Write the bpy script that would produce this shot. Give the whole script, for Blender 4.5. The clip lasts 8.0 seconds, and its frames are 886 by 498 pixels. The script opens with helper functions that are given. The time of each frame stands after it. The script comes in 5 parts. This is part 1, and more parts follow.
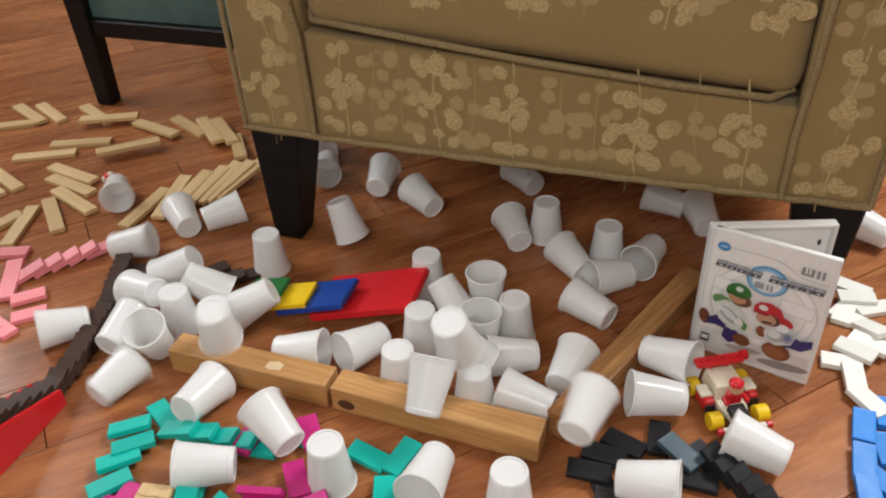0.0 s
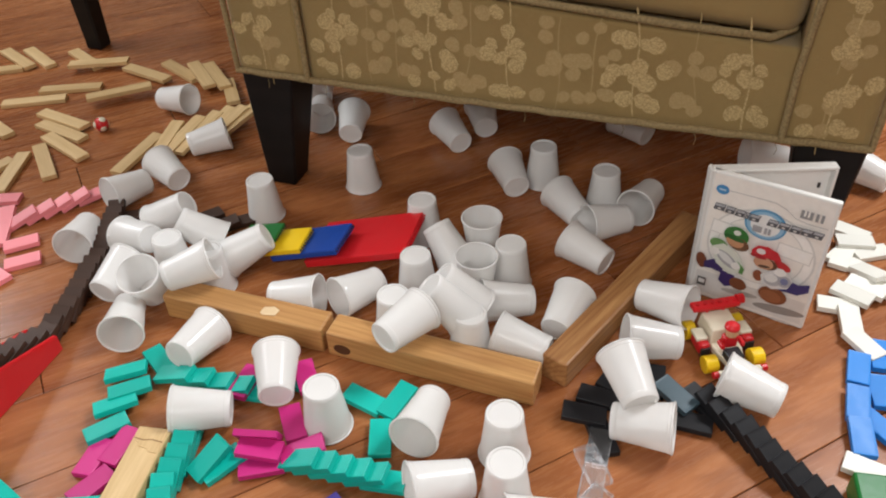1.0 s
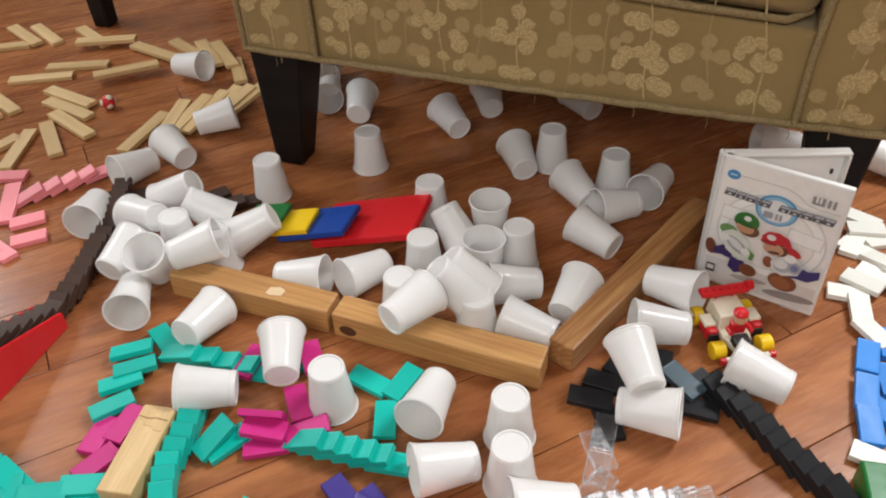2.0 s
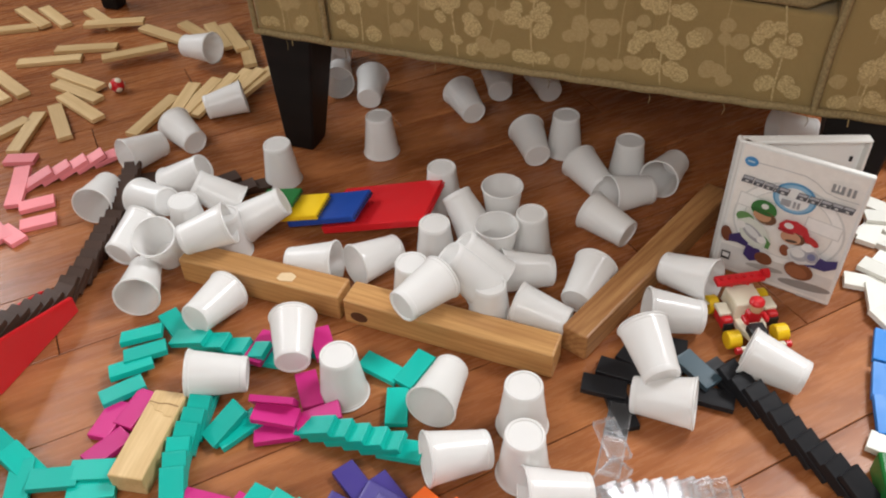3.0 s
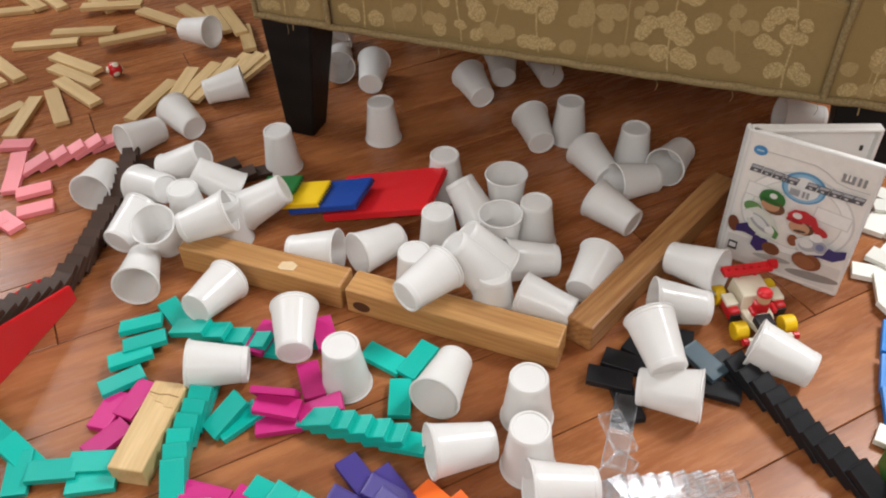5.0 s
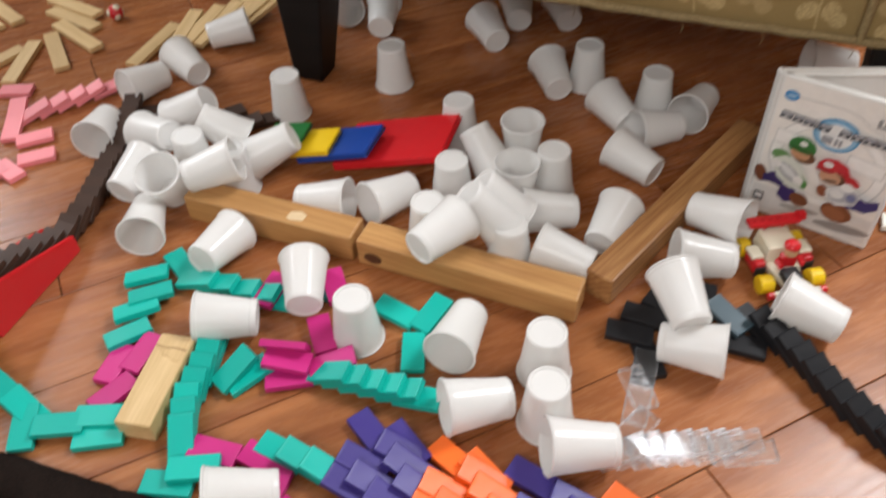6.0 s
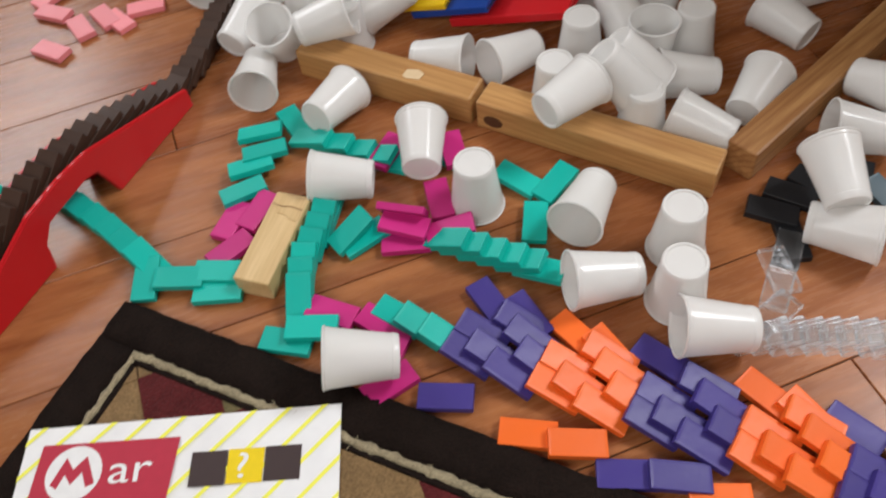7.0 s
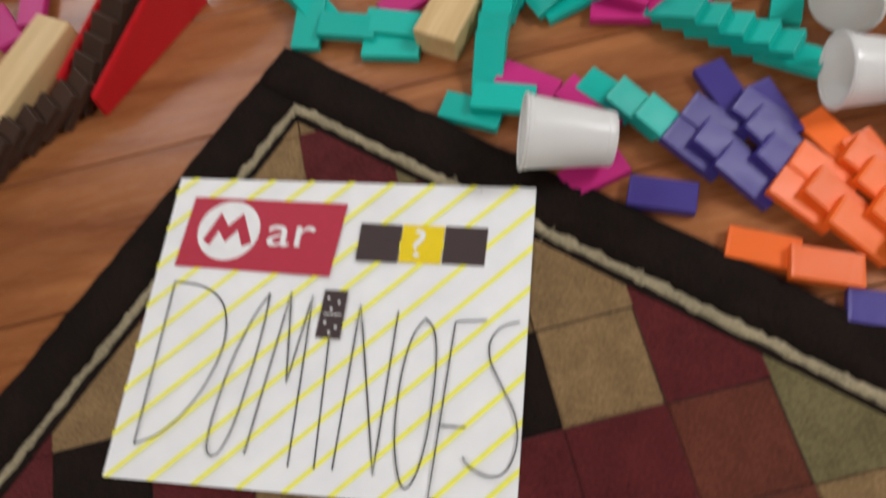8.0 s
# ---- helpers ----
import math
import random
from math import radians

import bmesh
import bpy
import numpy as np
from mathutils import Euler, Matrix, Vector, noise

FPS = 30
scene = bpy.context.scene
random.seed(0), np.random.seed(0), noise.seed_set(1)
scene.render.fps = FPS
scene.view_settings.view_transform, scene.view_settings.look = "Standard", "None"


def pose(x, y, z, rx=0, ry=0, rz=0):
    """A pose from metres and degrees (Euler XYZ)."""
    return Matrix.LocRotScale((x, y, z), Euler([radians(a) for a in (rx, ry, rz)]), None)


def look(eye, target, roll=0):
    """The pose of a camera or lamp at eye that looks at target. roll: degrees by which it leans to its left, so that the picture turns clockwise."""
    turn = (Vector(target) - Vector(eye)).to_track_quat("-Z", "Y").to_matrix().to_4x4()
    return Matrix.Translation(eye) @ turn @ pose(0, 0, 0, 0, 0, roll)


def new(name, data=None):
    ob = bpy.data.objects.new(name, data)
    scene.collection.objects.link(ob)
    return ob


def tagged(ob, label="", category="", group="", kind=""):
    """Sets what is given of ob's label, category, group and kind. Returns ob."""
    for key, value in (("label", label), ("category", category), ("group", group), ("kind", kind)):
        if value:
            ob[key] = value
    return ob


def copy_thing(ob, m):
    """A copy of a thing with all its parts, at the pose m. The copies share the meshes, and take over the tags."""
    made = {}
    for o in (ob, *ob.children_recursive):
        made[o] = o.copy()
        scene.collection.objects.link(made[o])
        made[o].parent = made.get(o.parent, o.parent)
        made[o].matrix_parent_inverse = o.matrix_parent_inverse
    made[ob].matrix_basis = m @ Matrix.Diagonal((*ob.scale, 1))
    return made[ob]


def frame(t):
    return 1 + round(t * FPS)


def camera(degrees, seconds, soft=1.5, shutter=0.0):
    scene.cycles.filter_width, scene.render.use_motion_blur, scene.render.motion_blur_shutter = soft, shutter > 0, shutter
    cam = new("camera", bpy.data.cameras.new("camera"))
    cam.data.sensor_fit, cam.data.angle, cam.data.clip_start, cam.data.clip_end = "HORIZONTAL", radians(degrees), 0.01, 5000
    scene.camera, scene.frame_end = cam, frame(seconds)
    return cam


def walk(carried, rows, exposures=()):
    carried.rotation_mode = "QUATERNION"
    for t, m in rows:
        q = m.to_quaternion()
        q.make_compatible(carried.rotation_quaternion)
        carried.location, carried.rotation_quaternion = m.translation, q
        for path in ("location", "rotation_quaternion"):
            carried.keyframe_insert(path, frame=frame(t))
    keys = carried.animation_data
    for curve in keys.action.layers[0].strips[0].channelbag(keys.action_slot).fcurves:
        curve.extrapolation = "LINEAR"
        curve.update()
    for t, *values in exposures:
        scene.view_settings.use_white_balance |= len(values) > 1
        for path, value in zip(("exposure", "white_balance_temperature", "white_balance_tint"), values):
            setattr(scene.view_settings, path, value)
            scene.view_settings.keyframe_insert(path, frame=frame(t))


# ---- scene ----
cam = camera(57.6, 8.0, soft=2.0, shutter=0.5)
PATH = [
    (0, (0.1, 0.086, 0.718), (0.074, 1.717, -0.438), -2.9),
    (0.1, (0.101, 0.085, 0.716), (0.069, 1.713, -0.445), -3.0),
    (0.2, (0.099, 0.082, 0.72), (0.071, 1.702, -0.452), -2.9),
    (0.3, (0.097, 0.086, 0.718), (0.081, 1.69, -0.476), -2.6),
    (0.4, (0.098, 0.087, 0.716), (0.076, 1.678, -0.496), -2.8),
    (0.5, (0.101, 0.086, 0.709), (0.069, 1.674, -0.507), -3.0),
    (0.7, (0.099, 0.087, 0.712), (0.08, 1.647, -0.538), -2.7),
    (1, (0.103, 0.089, 0.707), (0.076, 1.646, -0.548), -3.1),
    (1.5, (0.103, 0.091, 0.703), (0.071, 1.635, -0.567), -2.9),
    (3, (0.093, 0.1, 0.696), (0.035, 1.609, -0.615), -2.8),
    (3.5, (0.092, 0.105, 0.694), (0.036, 1.603, -0.631), -2.8),
    (4, (0.09, 0.105, 0.694), (0.037, 1.607, -0.626), -2.8),
    (5.5, (0.086, 0.118, 0.687), (0.031, 1.593, -0.662), -2.5),
    (5.8, (0.0869, 0.1229, 0.6780), (0.0267, 1.5828, -0.6937), -2.84),
    (6, (0.078, 0.136, 0.669), (0.003, 1.536, -0.757), -3.1),
    (6.2, (0.0698, 0.1528, 0.6559), (-0.0651, 1.4764, -0.8250), -5.24),
    (6.4, (0.0524, 0.1642, 0.6400), (-0.1332, 1.4187, -0.8924), -7.11),
    (6.5, (0.052, 0.167, 0.64), (-0.159, 1.401, -0.919), -8.1),
    (6.8, (0.0381, 0.1616, 0.6334), (-0.2040, 1.3229, -0.9704), -8.16),
    (7, (0.037, 0.156, 0.633), (-0.243, 1.305, -0.98), -9.0),
    (7.1, (0.0286, 0.1565, 0.6315), (-0.2611, 1.2713, -1.0065), -8.92),
    (7.3, (0.0256, 0.1614, 0.6206), (-0.3646, 1.1045, -1.1067), -14.15),
    (7.4, (0.012, 0.169, 0.607), (-0.433, 1.058, -1.128), -16.1),
    (7.5, (0.019, 0.162, 0.604), (-0.488, 1.02, -1.13), -20.0),
    (7.6, (-0.003, 0.167, 0.592), (-0.494, 0.985, -1.166), -19.0),
    (7.7, (-0.0208, 0.1611, 0.5868), (-0.5070, 0.9495, -1.1984), -19.73),
    (7.8, (-0.0451, 0.1551, 0.5720), (-0.5079, 0.9515, -1.2171), -18.35),
    (7.9, (-0.062, 0.169, 0.547), (-0.518, 0.92, -1.25), -17.6),
    (8, (-0.07, 0.158, 0.523), (-0.504, 0.915, -1.276), -16.4),
]
walk(cam, [(t, look(eye, target, roll)) for t, eye, target, roll in PATH], [(0.0, -0.22), (0.5, -0.18), (5.5, -0.17), (6.0, -0.16), (6.5, -0.28), (7.0, -0.46), (7.5, -0.58), (8.0, -0.68)])

WEST, SOUTH, OVERHEAD = 48.0, 24.0, 90.0
FLOOR_DARK, FLOOR_LIGHT = (0.235, 0.077, 0.027), (0.43, 0.17, 0.063)
FLOOR_TURN, FLOOR_WIDE, FLOOR_SHIFT = 27.0, 0.125, 0.012

# ---- light ----
world = bpy.data.worlds.new("sky")
scene.world = world
world.use_nodes = True
wn = world.node_tree.nodes
sky = wn.new("ShaderNodeTexSky")
sky.sky_type, sky.sun_disc = "NISHITA", False
sky.sun_elevation, sky.sun_rotation = radians(42), radians(200)
world.node_tree.links.new(sky.outputs[0], wn["Background"].inputs[0])
wn["Background"].inputs[1].default_value = 0.12


def area_lamp(name, place, target, sx, sy, power, colour, spread):
    data = bpy.data.lights.new(name, "AREA")
    data.shape, data.size, data.size_y, data.energy, data.color = "RECTANGLE", sx, sy, power, colour
    data.spread = radians(spread)
    ob = new(name, data)
    ob.matrix_world = look(place, target)


area_lamp("window_light_west", (-1.93, 2.05, 1.62), (0.0, 2.05, 1.5), 1.2, 0.95, WEST, (0.95, 0.975, 1.0), 180)
# Added fill from behind the camera; no window is known there.
area_lamp("window_light_south", (-0.5, -1.12, 1.8), (-0.3, 0.2, 0.4), 2.0, 0.9, SOUTH, (1.0, 0.985, 0.96), 150)
# Overhead lamp is added, placed so the chair shades the floor before it.
area_lamp("skylight", (1.9, 1.5, 2.5), (1.3, 1.1, 0.0), 1.1, 0.8, OVERHEAD, (0.96, 0.98, 1.0), 160)


# ---- materials ----
def material(name, colour, rough=0.5, metal=0.0, spec=0.5):
    m = bpy.data.materials.new(name)
    m.use_nodes = True
    b = m.node_tree.nodes["Principled BSDF"]
    b.inputs["Base Color"].default_value = (*colour, 1)
    b.inputs["Roughness"].default_value = rough
    b.inputs["Metallic"].default_value = metal
    b.inputs["Specular IOR Level"].default_value = spec
    return m


def node(m, kind, **inputs):
    n = m.node_tree.nodes.new(kind)
    for key, value in inputs.items():
        n.inputs[key.replace("_", " ")].default_value = value
    return n


def wire(m, a, b):
    m.node_tree.links.new(a, b)


def coords(m, scale=(1, 1, 1), rotation=(0, 0, 0), world_space=False):
    tc = node(m, "ShaderNodeTexCoord")
    mp = node(m, "ShaderNodeMapping")
    mp.inputs["Scale"].default_value = scale
    mp.inputs["Rotation"].default_value = [radians(a) for a in rotation]
    if world_space:
        geo = node(m, "ShaderNodeNewGeometry")
        wire(m, geo.outputs["Position"], mp.inputs["Vector"])
    else:
        wire(m, tc.outputs["Object"], mp.inputs["Vector"])
    return mp.outputs["Vector"]


def noise_of(m, vec, scale, detail=4.0, rough=0.55):
    n = node(m, "ShaderNodeTexNoise", Scale=scale, Detail=detail, Roughness=rough)
    wire(m, vec, n.inputs["Vector"])
    return n.outputs["Fac"]


def ramp(m, fac, *stops):
    r = node(m, "ShaderNodeValToRGB")
    els = r.color_ramp.elements
    while len(els) < len(stops):
        els.new(0.5)
    for el, (pos, col) in zip(els, stops):
        el.position, el.color = pos, (*col, 1)
    wire(m, fac, r.inputs["Fac"])
    return r.outputs["Color"]


def mix(m, fac, a, b, mode="MIX"):
    n = m.node_tree.nodes.new("ShaderNodeMix")
    n.data_type, n.blend_type = "RGBA", mode
    for sock, value in ((n.inputs[0], fac), (n.inputs[6], a), (n.inputs[7], b)):
        if isinstance(value, (int, float)):
            sock.default_value = value
        elif isinstance(value, tuple):
            sock.default_value = (*value, 1)
        else:
            wire(m, value, sock)
    return n.outputs[2]


def maths(m, op, a, b=0.0):
    n = m.node_tree.nodes.new("ShaderNodeMath")
    n.operation = op
    for sock, value in zip(n.inputs, (a, b)):
        if isinstance(value, (int, float)):
            sock.default_value = value
        else:
            wire(m, value, sock)
    return n.outputs[0]


def bsdf(m):
    return m.node_tree.nodes["Principled BSDF"]


def bump(m, height, strength=0.2, distance=0.001):
    b = node(m, "ShaderNodeBump", Strength=strength, Distance=distance)
    wire(m, height, b.inputs["Height"])
    wire(m, b.outputs["Normal"], bsdf(m).inputs["Normal"])


def random_of(m):
    return node(m, "ShaderNodeObjectInfo").outputs["Random"]


def vary(m, colour, low=0.88, high=1.1):
    """A colour that differs a little from piece to piece."""
    r = ramp(m, random_of(m), (0, tuple(c * low for c in colour)), (1, tuple(min(1, c * high) for c in colour)))
    return r


def plastic(name, colour, rough=0.32):
    m = material(name, colour, rough, spec=0.32)
    v = coords(m)
    n = noise_of(m, v, 60, 3)
    scuff = noise_of(m, v, 900, 2)
    wire(m, mix(m, maths(m, "MULTIPLY", n, 0.25), vary(m, colour), tuple(min(1, c * 0.8 + 0.03) for c in colour)), bsdf(m).inputs["Base Color"])
    wire(m, maths(m, "ADD", maths(m, "MULTIPLY", n, 0.25), rough - 0.1), bsdf(m).inputs["Roughness"])
    wavy = noise_of(m, v, 110, 2)
    bump(m, maths(m, "ADD", wavy, maths(m, "MULTIPLY", scuff, 0.12)), 0.22, 0.0009)
    return m


def wood(name, dark, light, grain_scale, rough=0.5, bumpy=0.1, rings=0.0, fine_share=0.35):
    """Grain along local x."""
    m = material(name, light, rough)
    tc = node(m, "ShaderNodeTexCoord")
    add = m.node_tree.nodes.new("ShaderNodeVectorMath")
    add.operation = "ADD"
    comb = node(m, "ShaderNodeCombineXYZ")
    r = random_of(m)
    for k in range(3):
        wire(m, maths(m, "MULTIPLY", r, 3.7 + k), comb.inputs[k])
    wire(m, tc.outputs["Object"], add.inputs[0])
    wire(m, comb.outputs[0], add.inputs[1])
    mp = node(m, "ShaderNodeMapping")
    mp.inputs["Scale"].default_value = (1, grain_scale, grain_scale)
    wire(m, add.outputs[0], mp.inputs["Vector"])
    broad = noise_of(m, mp.outputs["Vector"], 4, 5, 0.6)
    fine = noise_of(m, mp.outputs["Vector"], 26, 4, 0.6)
    both = maths(m, "ADD", maths(m, "MULTIPLY", broad, 1 - fine_share), maths(m, "MULTIPLY", fine, fine_share))
    if rings:
        w = node(m, "ShaderNodeTexWave", Scale=5.5, Distortion=7.0, Detail=2.0)
        w.inputs["Detail Scale"].default_value = 0.6
        w.bands_direction = "DIAGONAL"
        mq = node(m, "ShaderNodeMapping")
        mq.inputs["Scale"].default_value = (0.9, grain_scale * 0.55, grain_scale * 0.55)
        wire(m, add.outputs[0], mq.inputs["Vector"])
        wire(m, mq.outputs["Vector"], w.inputs["Vector"])
        line = maths(m, "POWER", w.outputs["Fac"], 3.0)
        both = maths(m, "SUBTRACT", both, maths(m, "MULTIPLY", line, 0.16 * rings))
    col = ramp(m, both, (0.34, dark), (0.5, tuple((a + b) / 2 for a, b in zip(dark, light))), (0.64, light))
    tone = ramp(m, r, (0, (0.84, 0.79, 0.72)), (1, (1.08, 1.06, 1.04)))
    wire(m, mix(m, 1.0, col, tone, "MULTIPLY"), bsdf(m).inputs["Base Color"])
    wire(m, maths(m, "ADD", maths(m, "MULTIPLY", fine, 0.2), rough - 0.1), bsdf(m).inputs["Roughness"])
    bump(m, both, bumpy, 0.0006)
    return m


def cup_material():
    m = material("white polystyrene", (0.86, 0.855, 0.84), 0.3)
    b = bsdf(m)
    v = coords(m)
    n = noise_of(m, v, 25, 3)
    wire(m, ramp(m, n, (0.3, (0.94, 0.932, 0.915)), (0.7, (0.97, 0.963, 0.95))), b.inputs["Base Color"])
    wire(m, maths(m, "ADD", maths(m, "MULTIPLY", n, 0.12), 0.14), b.inputs["Roughness"])
    tr = node(m, "ShaderNodeBsdfTranslucent", Color=(0.99, 0.985, 0.97, 1))
    mx = node(m, "ShaderNodeMixShader", Fac=0.4)
    wire(m, b.outputs[0], mx.inputs[1])
    wire(m, tr.outputs[0], mx.inputs[2])
    wire(m, mx.outputs[0], m.node_tree.nodes["Material Output"].inputs["Surface"])
    w = node(m, "ShaderNodeTexWave", Scale=220.0, Distortion=0.4)
    w.bands_direction = "Z"
    wire(m, v, w.inputs["Vector"])
    bump(m, w.outputs["Fac"], 0.03, 0.0003)
    return m


def fabric_material():
    m = material("olive floral upholstery", (0.3, 0.22, 0.11), 0.85, spec=0.25)
    v = coords(m)
    sep = node(m, "ShaderNodeSeparateXYZ")
    wire(m, v, sep.inputs[0])
    flat = node(m, "ShaderNodeCombineXYZ")
    wire(m, maths(m, "ADD", sep.outputs[0], maths(m, "MULTIPLY", sep.outputs[1], 0.8)), flat.inputs[0])
    wire(m, maths(m, "ADD", sep.outputs[2], maths(m, "MULTIPLY", sep.outputs[1], 0.25)), flat.inputs[1])
    p = flat.outputs[0]

    broad, speck = noise_of(m, v, 5, 3), noise_of(m, v, 260, 3)
    ground = ramp(m, broad, (0.3, (0.32, 0.212, 0.078)), (0.7, (0.39, 0.266, 0.104)))
    col = mix(m, maths(m, "MULTIPLY", speck, 0.3), ground, (0.45, 0.33, 0.145))
    weave = node(m, "ShaderNodeTexWave", Scale=480.0, Distortion=0.6)
    wire(m, p, weave.inputs["Vector"])
    wire(m, mix(m, maths(m, "MULTIPLY", weave.outputs["Fac"], 0.2), col, (0.11, 0.08, 0.035)), bsdf(m).inputs["Base Color"])
    bsdf(m).inputs["Sheen Weight"].default_value = 0.12
    bump(m, maths(m, "ADD", maths(m, "MULTIPLY", weave.outputs["Fac"], 0.3), maths(m, "MULTIPLY", noise_of(m, v, 18, 2), 1.2)), 0.5, 0.002)
    return m


def thread_material(name, dark, light, lumpy):
    m = material(name, light, 0.8, spec=0.2)
    v = coords(m)
    n = noise_of(m, v, 330, 4, 0.7)
    wire(m, ramp(m, n, (0.36, dark), (0.6, light)), bsdf(m).inputs["Base Color"])
    bump(m, n, lumpy, 0.002)
    return m


def pile(name, colour):
    m = material(name, colour, 0.95, spec=0.1)
    v = coords(m, world_space=True)
    fine, broad = noise_of(m, v, 420, 3), noise_of(m, v, 38, 3)
    both = maths(m, "ADD", maths(m, "MULTIPLY", fine, 0.6), maths(m, "MULTIPLY", broad, 0.4))
    wire(m, ramp(m, both, (0.3, tuple(c * 0.55 for c in colour)), (0.7, tuple(c * 1.35 for c in colour))), bsdf(m).inputs["Base Color"])
    bsdf(m).inputs["Sheen Weight"].default_value = 0.08
    bump(m, both, 0.9, 0.004)
    return m


def clear_material(name, whiteness):
    """Clear acrylic: see-through, with a gloss that grows towards grazing angles and a share of white."""
    m = material(name, (0.9, 0.92, 0.93), 0.1)
    through_it = node(m, "ShaderNodeBsdfTransparent", Color=(0.95, 0.96, 0.965, 1))
    gloss = node(m, "ShaderNodeBsdfGlossy", Roughness=0.05, Color=(0.97, 0.98, 1, 1))
    scatter = node(m, "ShaderNodeBsdfTranslucent", Color=(0.93, 0.95, 0.96, 1))
    v = coords(m)
    cloud = ramp(m, noise_of(m, v, 90, 3), (0.4, (whiteness * 0.5,) * 3), (0.65, (min(1, whiteness * 1.6),) * 3))
    haze = node(m, "ShaderNodeMixShader")
    half = node(m, "ShaderNodeMixShader", Fac=0.5)
    wire(m, bsdf(m).outputs[0], half.inputs[1])
    wire(m, scatter.outputs[0], half.inputs[2])
    wire(m, cloud, haze.inputs[0])
    wire(m, through_it.outputs[0], haze.inputs[1])
    wire(m, half.outputs[0], haze.inputs[2])
    fres = node(m, "ShaderNodeFresnel", IOR=1.5)
    mx = node(m, "ShaderNodeMixShader")
    wire(m, fres.outputs[0], mx.inputs[0])
    wire(m, haze.outputs[0], mx.inputs[1])
    wire(m, gloss.outputs[0], mx.inputs[2])
    wire(m, mx.outputs[0], m.node_tree.nodes["Material Output"].inputs["Surface"])
    return m


CUP = cup_material()
FABRIC = fabric_material()
THREAD = thread_material("raised cream embroidery thread", (0.36, 0.257, 0.112), (0.6, 0.45, 0.22), 0.7)
SATIN = thread_material("flat olive satin stitch", (0.375, 0.263, 0.115), (0.445, 0.325, 0.155), 0.3)
PIPING = material("olive piping", (0.3, 0.22, 0.11), 0.8)
wire(PIPING, ramp(PIPING, noise_of(PIPING, coords(PIPING), 300, 2), (0.3, (0.2, 0.14, 0.06)), (0.7, (0.33, 0.24, 0.11))), bsdf(PIPING).inputs["Base Color"])
EBONY = wood("black stained wood", (0.004, 0.0035, 0.0035), (0.01, 0.0085, 0.008), 12, 0.5, 0.05)
bsdf(EBONY).inputs["Specular IOR Level"].default_value = 0.25
PINE = wood("pine timber", (0.46, 0.23, 0.082), (0.66, 0.39, 0.155), 26, 0.42, 0.16, 0.6)
PINE_BROWN = wood("darker brown pine timber", (0.29, 0.128, 0.045), (0.5, 0.275, 0.11), 22, 0.45, 0.18, 0.8)
PALE = wood("pale maple", (0.56, 0.38, 0.17), (0.74, 0.55, 0.29), 18, 0.5, 0.1)
LAMINATE = wood("red-brown laminate", FLOOR_DARK, FLOOR_LIGHT, 7, 0.27, 0.02, 0.35, 0.14)
bsdf(LAMINATE).inputs["Specular IOR Level"].default_value = 0.34
COLOURS = {
    "teal": (0.0, 0.45, 0.37), "magenta": (0.55, 0.02, 0.2), "purple": (0.055, 0.037, 0.23), "orange": (0.95, 0.16, 0.02),
    "black": (0.012, 0.012, 0.014), "brown": (0.05, 0.023, 0.013), "pink": (0.87, 0.27, 0.3), "white": (0.8, 0.79, 0.72),
    "blue": (0.01, 0.2, 0.62), "ice": (0.06, 0.1, 0.125),
}
DOMINO = {key: plastic(key + " domino plastic", value, 0.38) for key, value in COLOURS.items()}
bsdf(DOMINO["black"]).inputs["Specular IOR Level"].default_value = 0.16
DOMINO["brown"] = plastic("brown domino plastic", COLOURS["brown"], 0.55)
DOMINO["clear"] = clear_material("clear acrylic", 0.05)
# Whiter sides put the bright refracted edges into the colour.
CLEAR_EDGE = clear_material("whitened acrylic edge", 0.28)
RED = plastic("red plastic", (0.62, 0.012, 0.018), 0.3)
YELLOW = plastic("yellow plastic", (0.85, 0.56, 0.01), 0.3)
BLUE = plastic("blue plastic", (0.01, 0.06, 0.34), 0.3)
GREEN = plastic("green plastic", (0.01, 0.16, 0.03), 0.3)
CREAM = plastic("cream plastic", (0.8, 0.74, 0.58), 0.3)
INK = plastic("dark grey plastic", (0.02, 0.02, 0.022), 0.35)
CASE = plastic("white case plastic", (0.78, 0.77, 0.74), 0.22)
PAPER = material("white paper", (0.84, 0.84, 0.84), 0.8)
wire(PAPER, ramp(PAPER, noise_of(PAPER, coords(PAPER), 30, 4), (0.3, (0.8, 0.8, 0.81)), (0.7, (0.87, 0.87, 0.87))), bsdf(PAPER).inputs["Base Color"])
# The unseen walls are kept dark to cut bounced light.
WALL = material("beige wall paint", (0.42, 0.38, 0.33), 0.8)
wire(WALL, ramp(WALL, noise_of(WALL, coords(WALL), 3, 5), (0.3, (0.25, 0.21, 0.17)), (0.7, (0.31, 0.27, 0.22))), bsdf(WALL).inputs["Base Color"])

CEILING = material("white ceiling paint", (0.7, 0.69, 0.67), 0.85)
wire(CEILING, ramp(CEILING, noise_of(CEILING, coords(CEILING), 6, 4), (0.3, (0.66, 0.65, 0.63)), (0.7, (0.73, 0.72, 0.7))), bsdf(CEILING).inputs["Base Color"])


def print_ink(name, colour, rough=0.3):
    m = material(name, colour, rough)
    n = noise_of(m, coords(m), 120, 3)
    wire(m, ramp(m, n, (0.25, tuple(c * 0.95 for c in colour)), (0.75, tuple(min(1, c * 1.04) for c in colour))), bsdf(m).inputs["Base Color"])
    return m


